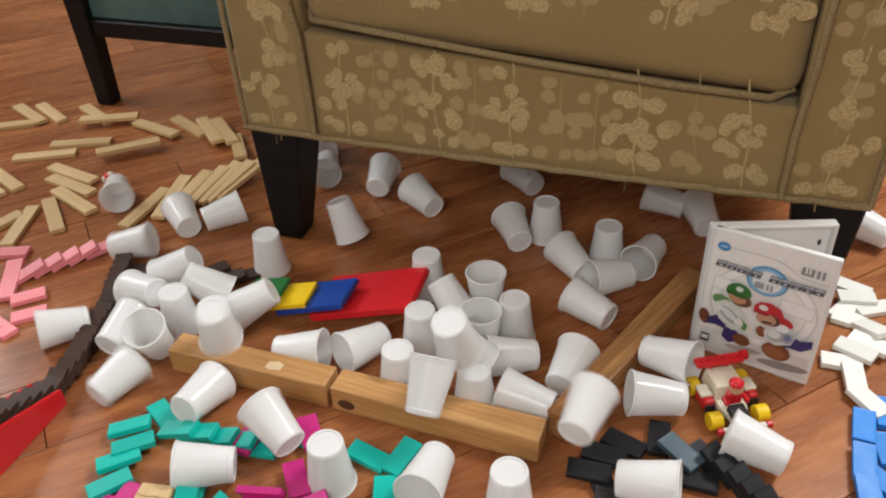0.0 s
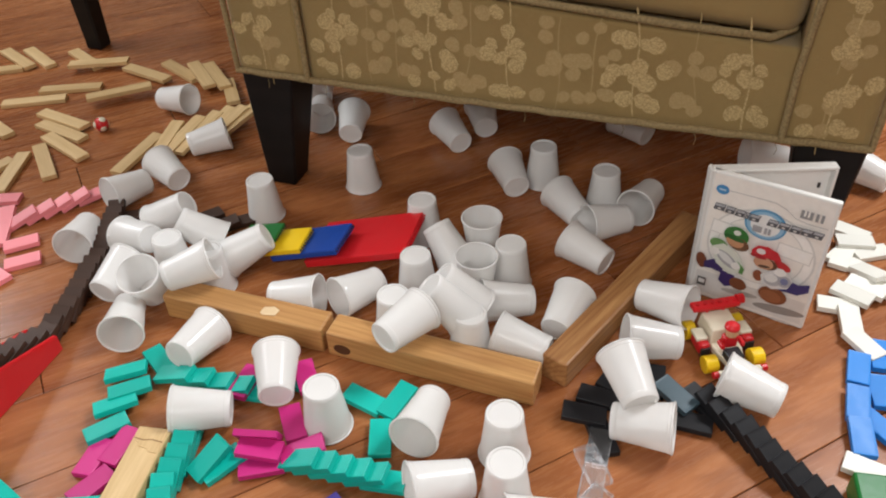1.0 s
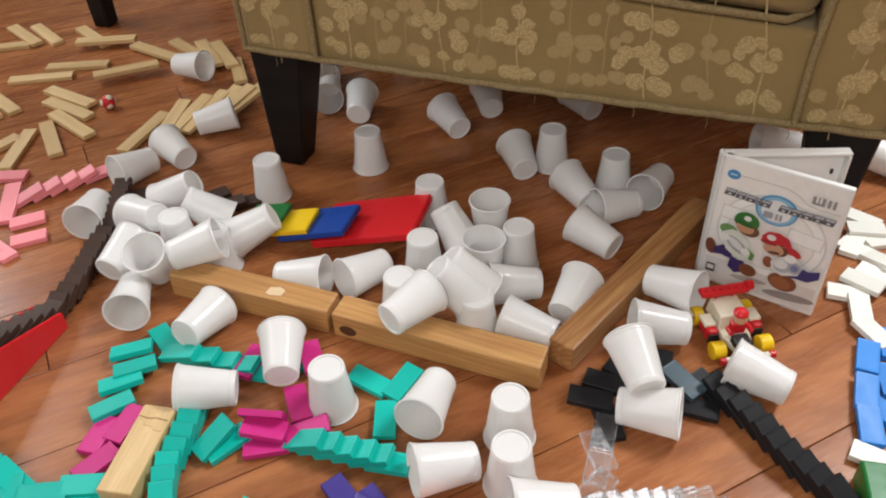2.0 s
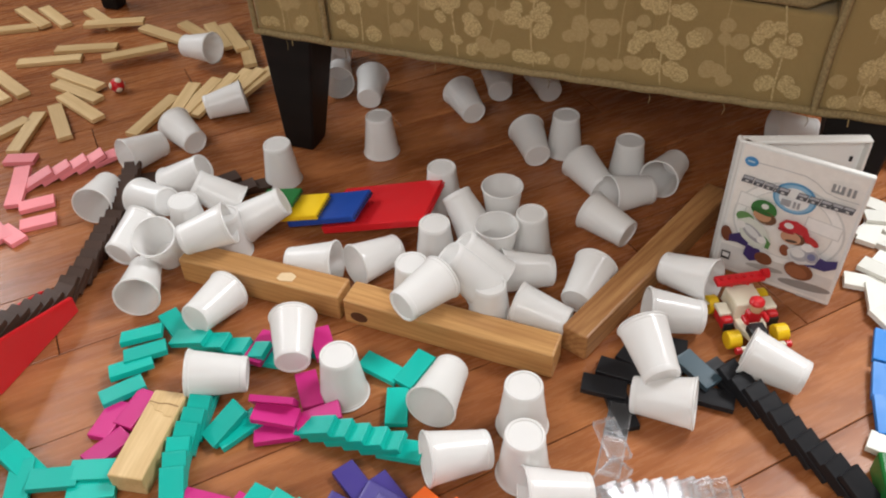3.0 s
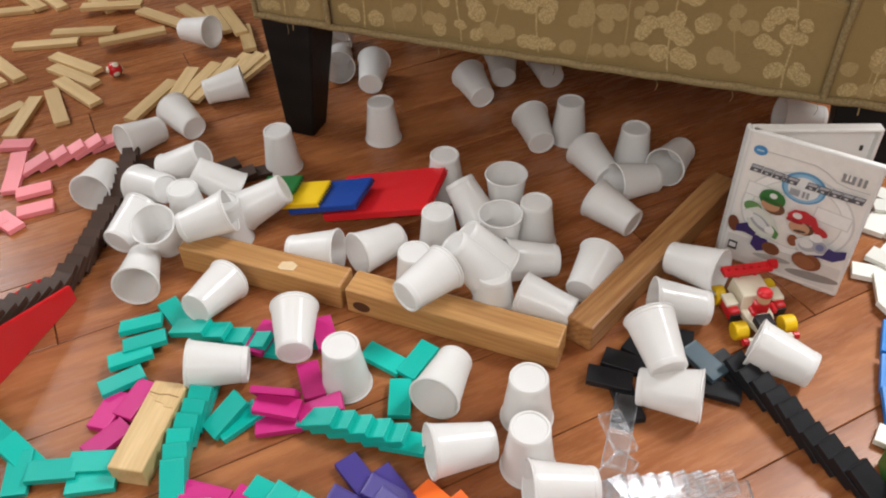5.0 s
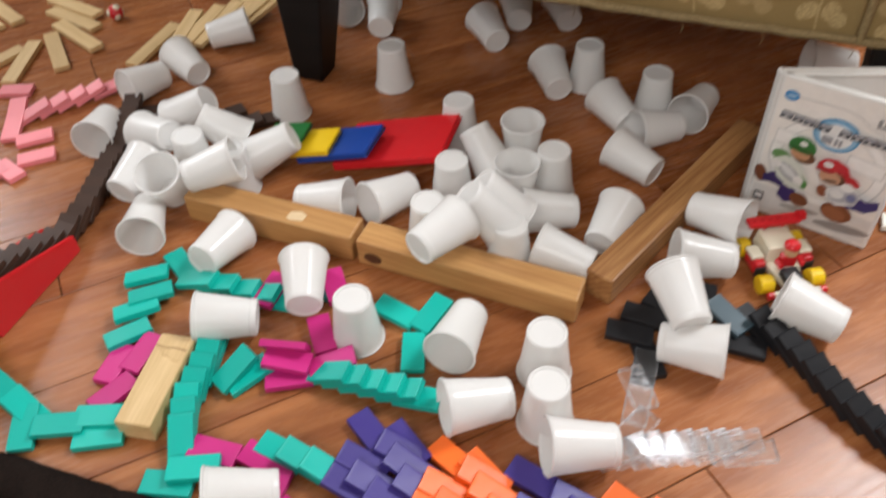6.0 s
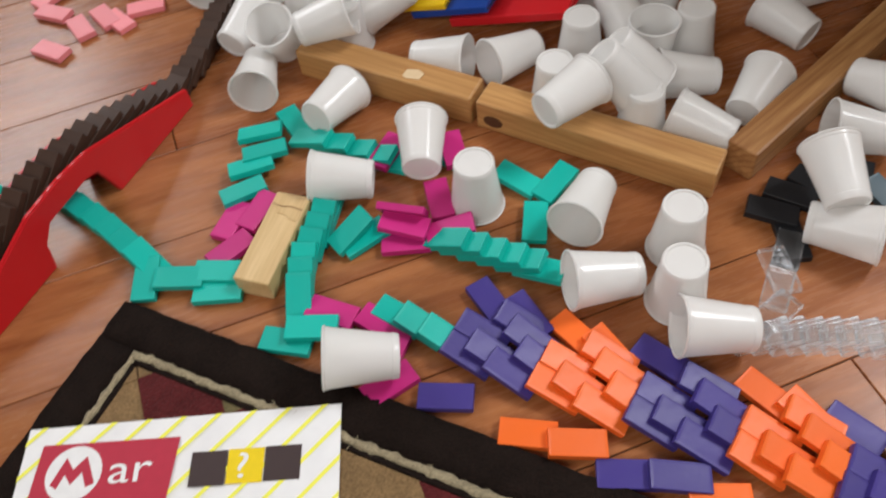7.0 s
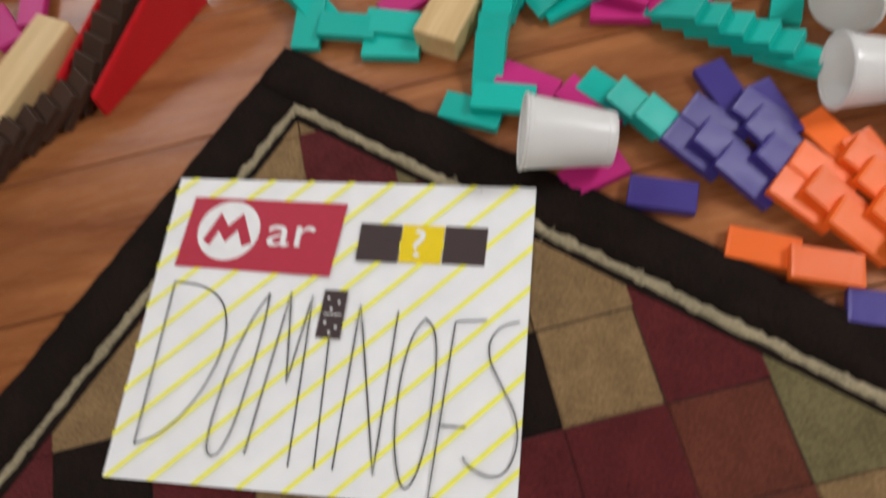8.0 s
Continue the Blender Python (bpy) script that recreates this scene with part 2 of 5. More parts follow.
# ---- mesh helpers ----
def part(name, bm, mat, parent=None, label="", smooth=False):
    me = bpy.data.meshes.new(name)
    bm.to_mesh(me)
    bm.free()
    me.materials.append(mat)
    if smooth:
        me.shade_smooth()
    ob = new(name, me)
    if parent is not None:
        ob.parent = parent
    if label:
        ob["label"] = label
    return ob


def thing(name, m, label, category, group="", kind=""):
    ob = new(name)
    ob.empty_display_size = 0.02
    ob.matrix_world = m
    return tagged(ob, label, category, group, kind)


def box(sx, sy, sz, at=(0, 0, 0), bevel=0.0, turn=None, taper=1.0, segments=1):
    """A box about at; taper scales its lower end."""
    bm = bmesh.new()
    bmesh.ops.create_cube(bm, size=1)
    for v in bm.verts:
        k = taper if v.co.z < 0 else 1
        v.co = Vector((v.co.x * sx * k, v.co.y * sy * k, v.co.z * sz))
    if bevel:
        bmesh.ops.bevel(bm, geom=bm.edges[:], offset=bevel, segments=segments, affect="EDGES", profile=0.5)
    m = Matrix.Translation(at) @ (turn if turn is not None else Matrix.Identity(4))
    bmesh.ops.transform(bm, matrix=m, verts=bm.verts)
    return bm


def tube(r, length, at=(0, 0, 0), axis="Z", segs=24, bevel=0.0):
    bm = bmesh.new()
    bmesh.ops.create_cone(bm, cap_ends=True, segments=segs, radius1=r, radius2=r, depth=length)
    if bevel:
        rims = [e for e in bm.edges if abs(e.verts[0].co.z - e.verts[1].co.z) < 1e-6]
        bmesh.ops.bevel(bm, geom=rims, offset=bevel, segments=2, affect="EDGES", profile=0.5)
    turn = {"Z": Matrix.Identity(4), "X": Matrix.Rotation(radians(90), 4, "Y"), "Y": Matrix.Rotation(radians(90), 4, "X")}[axis]
    bmesh.ops.transform(bm, matrix=Matrix.Translation(at) @ turn, verts=bm.verts)
    return bm


def lathe(profile, segs=40):
    bm = bmesh.new()
    rings = []
    for r, z in profile:
        if r < 1e-6:
            rings.append([bm.verts.new((0, 0, z))])
        else:
            rings.append([bm.verts.new((r * math.cos(2 * math.pi * k / segs), r * math.sin(2 * math.pi * k / segs), z)) for k in range(segs)])
    for a, b in zip(rings, rings[1:]):
        for k in range(segs):
            n = (k + 1) % segs
            if len(a) == 1:
                bm.faces.new((a[0], b[k], b[n]))
            elif len(b) == 1:
                bm.faces.new((a[k], b[0], a[n]))
            else:
                bm.faces.new((a[k], b[k], b[n], a[n]))
    bmesh.ops.recalc_face_normals(bm, faces=bm.faces)
    return bm


def plate(outline, thick, z=0.0):
    """A flat plate over an outline in x and y."""
    bm = bmesh.new()
    low = [bm.verts.new((x, y, z)) for x, y in outline]
    top = [bm.verts.new((x, y, z + thick)) for x, y in outline]
    bm.faces.new(low[::-1])
    bm.faces.new(top)
    n = len(outline)
    for k in range(n):
        bm.faces.new((low[k], low[(k + 1) % n], top[(k + 1) % n], top[k]))
    bmesh.ops.recalc_face_normals(bm, faces=bm.faces)
    return bm


def oval(cx, cy, rx, ry, turn=0.0, n=28, start=0.0, end=360.0):
    c, s, out = math.cos(radians(turn)), math.sin(radians(turn)), []
    for k in range(n):
        a = radians(start + (end - start) * k / (n if end - start >= 360 else n - 1))
        u, v = rx * math.cos(a), ry * math.sin(a)
        out.append((cx + c * u - s * v, cy + s * u + c * v))
    return out


def rod(name, points, radius, mat, parent=None, label="", cyclic=False, flat=False):
    """A round cord through points, as a mesh."""
    cu = bpy.data.curves.new(name, "CURVE")
    cu.dimensions, cu.bevel_depth, cu.bevel_resolution = "3D", radius, 1 if flat else 2
    sp = cu.splines.new("POLY")
    sp.points.add(len(points) - 1)
    for p, q in zip(sp.points, points):
        p.co = (*q, 1)
    sp.use_cyclic_u = cyclic
    holder = bpy.data.objects.new(name, cu)
    scene.collection.objects.link(holder)
    me = bpy.data.meshes.new_from_object(holder.evaluated_get(bpy.context.evaluated_depsgraph_get()))
    bpy.data.objects.remove(holder)
    me.materials.clear()
    me.materials.append(mat)
    me.shade_smooth()
    ob = new(name, me)
    if parent is not None:
        ob.parent = parent
    if label:
        ob["label"] = label
    return ob


# ---- the room ----
# Walls and ceiling are unseen, assumed here to enclose the lamps.
X0, X1, Y0, Y1, TOP = -1.9, 2.7, -1.1, 3.4, 2.45


def wall(name, a, b, openings=()):
    """A wall 0.15 thick outside the line a to b, with window openings (start, end, sill, head) in order."""
    length = math.hypot(b[0] - a[0], b[1] - a[1])
    m = pose(a[0], a[1], 0, 0, 0, math.degrees(math.atan2(b[1] - a[1], b[0] - a[0])))
    pieces, done = [], 0.0
    for s, e, low, high in openings:
        pieces += [(done, s, 0, TOP), (s, e, 0, low), (s, e, high, TOP)]
        done = e
    pieces.append((done, length, 0, TOP))
    bm = bmesh.new()
    for s, e, low, high in pieces:
        q = box(e - s, 0.15, high - low, ((s + e) / 2, 0.075, (low + high) / 2))
        me = bpy.data.meshes.new("tmp")
        q.to_mesh(me)
        q.free()
        bm.from_mesh(me)
        bpy.data.meshes.remove(me)
    ob = part(name, bm, WALL)
    ob.matrix_world = m
    return tagged(ob, "unseen plain wall assumed to close the room", "wall", kind="structure")


wall("wall_north", (X0, Y1), (X1, Y1))
wall("wall_east", (X1, Y1), (X1, Y0))
# The south opening is added to let that fill lamp in.
wall("wall_south", (X1, Y0), (X0, Y0), [(2.2, 4.2, 1.3, 2.3)])
wall("wall_west", (X0, Y0), (X0, Y1), [(2.5, 3.8, 1.1, 2.15)])


def ceiling():
    """An unseen ceiling with one opening for the added overhead lamp."""
    bm = bmesh.new()
    for x0, x1, y0, y1 in ((X0 - 0.15, 1.35, Y0 - 0.15, Y1 + 0.15), (2.55, X1 + 0.15, Y0 - 0.15, Y1 + 0.15), (1.35, 2.55, Y0 - 0.15, 1.0), (1.35, 2.55, 2.0, Y1 + 0.15)):
        q = box(x1 - x0, y1 - y0, 0.1, ((x0 + x1) / 2, (y0 + y1) / 2, TOP + 0.05))
        me = bpy.data.meshes.new("tmp")
        q.to_mesh(me)
        q.free()
        bm.from_mesh(me)
        bpy.data.meshes.remove(me)
    tagged(part("ceiling", bm, CEILING), "unseen plain ceiling with an opening for an added lamp", "ceiling", kind="structure")


ceiling()


# ---- the armchair ----
def armchair():
    W, Z0, SEAM, SEAT = 0.846, 0.18, 0.34, 0.48
    a = thing("armchair", pose(-0.2, 1.173, 0, 0, 0, -19.9), "olive-tan floral upholstered armchair on black tapered wooden legs", "armchair")
    def sag(x):
        """How far the seat's front seam hangs lower towards one arm."""
        return 0.04 * max(0.0, (x - 0.115) / 0.62)

    part("arm", box(0.114, 0.82, 0.46, (0.057, 0.41, Z0 + 0.23), 0.012, segments=3), FABRIC, a)
    part("arm", box(0.102, 0.82, 0.46, (W - 0.051, 0.41, Z0 + 0.23), 0.012, segments=3), FABRIC, a)
    panel = box(0.634, 0.12, SEAM - Z0 + 0.002, (0.43, 0.066, (Z0 + SEAM) / 2 - 0.003), 0.006, segments=3)
    for v in panel.verts:
        if v.co.z > 0.27:
            v.co.z -= sag(v.co.x)
    part("front_panel", panel, FABRIC, a)
    part("seat_base", box(0.62, 0.7, 0.13, (0.43, 0.45, Z0 + 0.085)), FABRIC, a)
    cush = box(0.628, 0.66, SEAT - SEAM, (0.43, 0.335, (SEAM + SEAT) / 2 + 0.004), 0.03, segments=4)
    for v in cush.verts:
        if v.co.z < 0.41:
            v.co.z -= sag(v.co.x)
    part("seat_cushion", cush, FABRIC, a, smooth=True)
    part("backrest", box(0.62, 0.16, 0.62, (0.43, 0.74, 0.62), 0.03, segments=3), FABRIC, a)
    low = [(W * i / 40, -0.002 + 0.0006 * math.sin(3.1 * i), Z0 + 0.003 + 0.004 * (2 * i / 40 - 1) ** 2 + 0.0008 * math.sin(1.9 * i)) for i in range(41)]
    rod("piping", low, 0.005, PIPING, a, "olive welt cord along the lower edge")
    rod("piping", [(0.115, -0.003, Z0 + 0.006), (0.115, -0.004, 0.26), (0.112, -0.004, 0.34), (0.104, -0.004, 0.385), (0.1, -0.003, 0.6)], 0.0045, PIPING, a)
    rod("piping", [(W - 0.1, -0.003, Z0 + 0.006), (W - 0.1, -0.004, 0.27), (W - 0.094, -0.004, 0.36), (W - 0.088, -0.003, 0.6)], 0.0045, PIPING, a)
    rod("piping", [(0.002, -0.002, Z0 + 0.006), (-0.001, -0.002, 0.35), (0.0, -0.001, 0.6)], 0.004, PIPING, a)
    rod("piping", [(W - 0.001, -0.002, Z0 + 0.006), (W + 0.001, -0.002, 0.4), (W, -0.001, 0.6)], 0.004, PIPING, a)
    z = SEAM + 0.02
    rod("cushion_piping", [(x, y, z - drop - sag(x)) for x, y, drop in ((0.118, 0.03, 0.0), (0.13, 0.008, 0.004), (0.3, 0.002, 0.008), (0.43, 0.001, 0.012), (0.6, 0.002, 0.014), (0.71, 0.008, 0.014), (0.735, 0.03, 0.008))], 0.0048, PIPING, a)
    for x, y, sx, sy in ((0.043, 0.042, 1, 1), (W - 0.043, 0.042, -1, 1), (0.05, 0.77, 1, -1), (W - 0.05, 0.77, -1, -1)):
        leg = box(0.082, 0.08, Z0 + 0.002, (0, 0, -Z0 / 2), 0.003, taper=0.56)
        for v in leg.verts:
            if v.co.z < -Z0 / 2:
                v.co.x += 0.001 * sx
                v.co.y -= 0.03 * sy
        bmesh.ops.translate(leg, verts=leg.verts, vec=(x, y, Z0))
        part("leg", leg, EBONY, a, "black tapered wooden leg")
    def stitch_mesh(name, outline, thick, mat):
        q = plate(outline, thick)
        bmesh.ops.transform(q, matrix=pose(0, 0, 0, 90, 0, 0), verts=q.verts)
        me = bpy.data.meshes.new(name)
        q.to_mesh(me)
        q.free()
        me.materials.append(mat)
        return me

    def blossoms(mat, thick, seed):
        """Six round stitched shapes, 1 unit of 0.01 across the radius, with uneven outlines."""
        rnd, out = random.Random(seed), []
        for _ in range(6):
            squash = rnd.uniform(0.72, 1.0)
            wob = [0.0105 * (1 + rnd.uniform(-0.1, 0.1)) for _ in range(16)]
            out.append(stitch_mesh("blossom", [(w * math.cos(c * math.pi / 8), squash * w * math.sin(c * math.pi / 8)) for c, w in enumerate(wob)], thick, mat))
        return out

    RAISED, FLAT = blossoms(THREAD, 0.00035, 3), blossoms(SATIN, 0.00015, 4)

    def sprig(name, x, y, z, tall, clumps, mat, seed):
        """A thin stem with dense clumps of round blossoms beside it, stitched a hair proud of the cloth. Each clump: height along the stem, reach, number."""
        rnd = random.Random(seed)
        lean, shapes = rnd.uniform(-0.12, 0.12), RAISED if mat is THREAD else FLAT
        n, w = 9, 0.0011 if mat is THREAD else 0.0007
        way = [(lean * h + 0.003 * math.sin(45 * h + seed), h) for h in (tall * (i / n - 0.5) for i in range(n + 1))]
        stem = new(name, stitch_mesh(name, [(u - w, v) for u, v in way] + [(u + w, v) for u, v in reversed(way)], 0.0004 if mat is THREAD else 0.0002, mat))
        stem.parent = a
        stem.matrix_basis = pose(x, y, z)
        k = 0
        for up, reach, count in clumps:
            h, placed = tall * (up - 0.5), []
            for _ in range(count * 5):
                if len(placed) == count:
                    break
                s = rnd.uniform(0.8, 1.2)
                u, v = lean * h + rnd.uniform(-reach, reach), h + rnd.uniform(-0.45, 0.45) * reach
                if z + v < 0.2 or z < 0.3 and z + v > 0.326 - sag(x + u) or any(math.hypot(u - p, v - q) < 0.011 for p, q in placed):
                    continue
                placed.append((u, v))
                k += 1
                ob = new("blossom", rnd.choice(shapes))
                ob.parent = stem
                ob.matrix_basis = pose(u, -0.00002 * k, v, 0, rnd.uniform(0, 360), 0) @ Matrix.Diagonal((s, 1, s, 1))

    TALL = ((0.1, 0.028, 3), (0.42, 0.036, 7), (0.75, 0.03, 5), (0.92, 0.026, 4))
    SHORT = ((0.08, 0.03, 3), (0.45, 0.034, 5), (0.62, 0.022, 3), (0.9, 0.016, 2))
    for k, x in enumerate((0.165, 0.3, 0.405, 0.565, 0.695)):
        sprig("embroidered_sprig", x, 0.0058, 0.258, 0.142, TALL if k % 2 else SHORT, THREAD, 10 + k)
        sprig("embroidered_sprig", x - 0.02 * math.cos(k), 0.0048, 0.415, 0.07, ((0.3, 0.03, 4), (0.8, 0.03, 4)), THREAD, 30 + k)
    for k, x in enumerate((0.21, 0.25, 0.352, 0.47, 0.515, 0.635)):
        sprig("satin_sprig", x, 0.0059, 0.255 + 0.012 * math.sin(1.7 * k), 0.13, ((0.08, 0.03, 3), (0.5, 0.03, 4), (0.85, 0.03, 3)), SATIN, 50 + k)
        sprig("satin_sprig", x - 0.02, 0.0049, 0.418, 0.065, ((0.5, 0.03, 5),), SATIN, 70 + k)
    for k, (x, z) in enumerate(((0.045, 0.235), (0.06, 0.345), (0.05, 0.46), (W - 0.05, 0.235), (W - 0.05, 0.34), (W - 0.045, 0.45))):
        sprig("embroidered_sprig", x, -0.0001, z, 0.085, ((0.05, 0.032, 3), (0.75, 0.03, 4)), THREAD, 90 + k)
        sprig("satin_sprig", x + (0.012 if x < 0.4 else -0.01), 0.0, z - 0.03, 0.07, ((0.3, 0.026, 3), (0.8, 0.024, 2)), SATIN, 110 + k)
    for k in range(7):
        x = 0.05 + 0.12 * k + 0.03 * math.sin(5 * k)
        rod("loose_thread", [(x, -0.004, Z0), (x + 0.003, -0.007, Z0 - 0.006), (x + 0.001, -0.006, Z0 - 0.014)], 0.0004, PIPING, a)
    return a


armchair()


def side_table():
    glass = material("sea-green painted panel", (0.06, 0.13, 0.12), 0.25)
    wire(glass, ramp(glass, noise_of(glass, coords(glass), 4, 3), (0.35, (0.035, 0.08, 0.078)), (0.65, (0.1, 0.2, 0.19))), bsdf(glass).inputs["Base Color"])
    t = thing("side_table", pose(-0.628, 1.70, 0, 0, 0, -19), "black wooden side table with a sea-green panel beside the armchair", "side table")
    for x in (0.0, 0.62):
        for y in (0.0, 0.42):
            part("leg", box(0.06, 0.06, 0.6, (x, y, 0.3), 0.004, taper=0.62), EBONY, t)
    part("lower_rail", box(0.57, 0.03, 0.035, (0.31, 0.0, 0.17), 0.003), EBONY, t)
    part("panel", box(0.57, 0.014, 0.36, (0.31, 0.004, 0.37)), glass, t, "sea-green front panel")
    part("tabletop", box(0.72, 0.52, 0.03, (0.31, 0.21, 0.615), 0.004), EBONY, t)


side_table()


# ---- the three timber beams ----
def beam(label, x1, y1, x2, y2, wide, high, mat=PINE):
    """A timber whose lower front edge runs from the first to the second place."""
    length, turn = math.hypot(x2 - x1, y2 - y1), math.degrees(math.atan2(y2 - y1, x2 - x1))
    t = thing("timber_beam", pose(x1, y1, 0, 0, 0, turn), label, "timber", "timber beams")
    part("beam", box(length, wide, high, (length / 2, wide / 2, high / 2), 0.0025, segments=2), mat, t)
    return t


left = beam("short pine timber with a torn paper label, lying on the floor", -0.269, 0.851, -0.060, 0.775, 0.036, 0.037)
PAPERCHIP = plate([(-0.011, -0.006), (-0.006, -0.009), (0.01, -0.006), (0.011, 0.004), (0.002, 0.008), (-0.01, 0.004)], 0.0006)
bmesh.ops.translate(PAPERCHIP, verts=PAPERCHIP.verts, vec=(0.148, 0.014, 0.0372))
part("paper_label", PAPERCHIP, print_ink("yellowed paper scrap", (0.7, 0.52, 0.31), 0.7), left, "torn scrap of yellowed paper label")
middle = beam("pine timber with a dark knot, lying end to end with another", -0.054, 0.772, 0.184, 0.678, 0.036, 0.037)
KNOT = print_ink("dark knot", (0.09, 0.035, 0.014), 0.6)
k = plate(oval(0, 0, 0.011, 0.0075), 0.0006)
bmesh.ops.transform(k, matrix=pose(0.02, -0.0002, 0.015, 90, 0, 0), verts=k.verts)
part("knot", k, KNOT, middle, "dark brown knot")
beam("long pine timber with dark grain, lying at an angle", 0.223, 0.703, 0.446, 0.962, 0.033, 0.037, PINE_BROWN)


# ---- giant dominoes, each half on the next ----
def big_domino(colour, mat, length, wide, thick, x, y, z, pitch, az):
    d = thing("giant_domino", pose(x, y, z, 0, pitch, az), f"{colour} plastic slab domino with a studded edge, toppled over", "domino", "giant dominoes")
    part("slab", box(length, wide, thick, (0, 0, 0), 0.0012), mat, d)
    n = max(4, int(wide / 0.0052))
    for i in range(n):
        part("stud", tube(0.0013, 0.0016, (length / 2 + 0.001, (i + 0.5) / n * wide - wide / 2, 0), "X", 8), RED if mat is RED else INK, d)


big_domino("red", RED, 0.152, 0.091, 0.0115, -0.0175, 0.956, 0.031, -16.5, -16.5)
big_domino("blue", BLUE, 0.107, 0.061, 0.0095, -0.0905, 0.957, 0.0288, -18.5, -19)
big_domino("yellow", YELLOW, 0.078, 0.05, 0.0085, -0.1335, 0.962, 0.0275, -14, -15)
big_domino("green", GREEN, 0.055, 0.036, 0.0075, -0.16, 0.976, 0.034, -11.5, -15)


# ---- the toy bridge ----
def bridge():
    x1, y1, x2, y2 = -0.388, 0.800, -0.503, 0.438
    length, turn = math.hypot(x2 - x1, y2 - y1), math.degrees(math.atan2(y2 - y1, x2 - x1))
    t = thing("toy_bridge", pose(x1, y1, 0, 0, 0, turn), "red plastic toy bridge with two side walls, standing on the floor", "toy bridge")
    side = [(0.0, 0.0), (0.0, 0.024), (0.15, 0.072), (0.19, 0.075), (0.236, 0.072), (length - 0.001, 0.024), (length, 0.0), (0.245, 0.0), (0.238, 0.03), (0.222, 0.046), (0.166, 0.048), (0.15, 0.043), (0.138, 0.0)]
    for y in (0.0, -0.041):
        bm = plate([(x, z) for x, z in side], 0.006)
        bmesh.ops.bevel(bm, geom=bm.edges[:], offset=0.0012, segments=2, affect="EDGES")
        bmesh.ops.transform(bm, matrix=pose(0, y, 0, 90, 0, 0), verts=bm.verts)
        part("side_wall", bm, RED, t)
    deck = [(0.004, 0.004), (0.13, 0.052), (0.19, 0.058), (0.25, 0.052), (length - 0.004, 0.004), (length - 0.004, 0.0), (0.25, 0.047), (0.19, 0.053), (0.13, 0.047), (0.004, 0.0)]
    bm = plate(deck, 0.034)
    bmesh.ops.transform(bm, matrix=pose(0, -0.0055, 0, 90, 0, 0), verts=bm.verts)
    part("deck", bm, RED, t)


bridge()


# ---- the game case ----
def game_case():
    c = thing("game_case", pose(0.405, 0.861, 0), "white plastic game case with a printed cover, standing open", "game case")
    wide, high = 0.14, 0.187
    front = part("front_cover", box(wide, 0.0075, high, (wide / 2, 0.0, high / 2), 0.0022, segments=2), CASE, c)
    front.matrix_basis = pose(0, 0, 0, 0, 0, -33.5)
    back = part("back_cover", box(wide, 0.004, high, (wide / 2, 0.006, high / 2), 0.0015), CASE, c)
    back.matrix_basis = pose(0, 0, 0, 0, 0, -2)
    for at, size in (((wide / 2, 0.0, high - 0.002), (wide, 0.012, 0.004)), ((wide / 2, 0.0, 0.002), (wide, 0.012, 0.004)), ((wide - 0.002, 0.0, high / 2), (0.004, 0.012, high - 0.008))):
        lip = part("lip", box(*size, at, 0.001), CASE, c)
        lip.matrix_basis = pose(0, 0, 0, 0, 0, -2)
    clip = part("clip", box(0.003, 0.002, 0.006, (wide - 0.014, 0.003, high - 0.03)), INK, c, "small dark clip")
    clip.matrix_basis = pose(0, 0, 0, 0, 0, -2)
    part("spine", box(0.006, 0.014, high, (-0.001, 0.003, high / 2), 0.002), CASE, c)
    layer = [0]

    def art(name, outline, colour, label=""):
        layer[0] += 1
        bm = plate(outline, 0.00012)
        bmesh.ops.transform(bm, matrix=pose(0, -0.0039 - 0.00008 * layer[0], 0, 90, 0, 0), verts=bm.verts)
        part(name, bm, print_ink("cover print", colour, 0.42), front, label)

    def rect(x, y, sx, sy, turn=0):
        q = [(-sx / 2, -sy / 2), (sx / 2, -sy / 2), (sx / 2, sy / 2), (-sx / 2, sy / 2)]
        cc, ss = math.cos(radians(turn)), math.sin(radians(turn))
        return [(x + cc * u - ss * v, y + ss * u + cc * v) for u, v in q]

    art("cover_sheet", rect(wide / 2, high / 2, wide - 0.008, high - 0.006), (0.83, 0.785, 0.73), "pale grey printed cover sheet")
    PAGE, PALE_LINE = (0.83, 0.785, 0.73), (0.66, 0.635, 0.6)
    art("shade", rect(wide / 2, 0.024, wide - 0.009, 0.034), (0.7, 0.665, 0.63))
    art("shade", oval(0.108, 0.018, 0.03, 0.006, 6), (0.3, 0.27, 0.25))
    art("shade", oval(0.06, 0.024, 0.022, 0.004, 6), (0.42, 0.39, 0.36))
    for r, tone in ((0.062, PALE_LINE), (0.0595, (0.87, 0.84, 0.8)), (0.05, PALE_LINE), (0.0485, PAGE)):
        art("wheel_ring", oval(0.071, 0.094, r, r * 0.93, n=48), tone)
    for x, y, sx in ((0.032, 0.112, 0.042), (0.108, 0.106, 0.04)):
        art("wheel_spoke", rect(x, y, sx, 0.019, -4), PALE_LINE)
        art("wheel_spoke", rect(x, y, sx - 0.003, 0.016, -4), (0.86, 0.83, 0.79))
    curve = [(0.012, 0.166), (0.05, 0.167), (0.075, 0.1668), (0.088, 0.162), (0.099, 0.154), (0.112, 0.1515), (0.134, 0.1515)]
    art("swoosh", curve + [(x, y - 0.0009) for x, y in reversed(curve)], (0.5, 0.48, 0.46))
    art("badge", oval(0.0155, 0.165, 0.0075, 0.0062), (0.05, 0.24, 0.5), "blue oval badge")
    art("badge", rect(0.0155, 0.165, 0.008, 0.0024), (0.4, 0.55, 0.68))
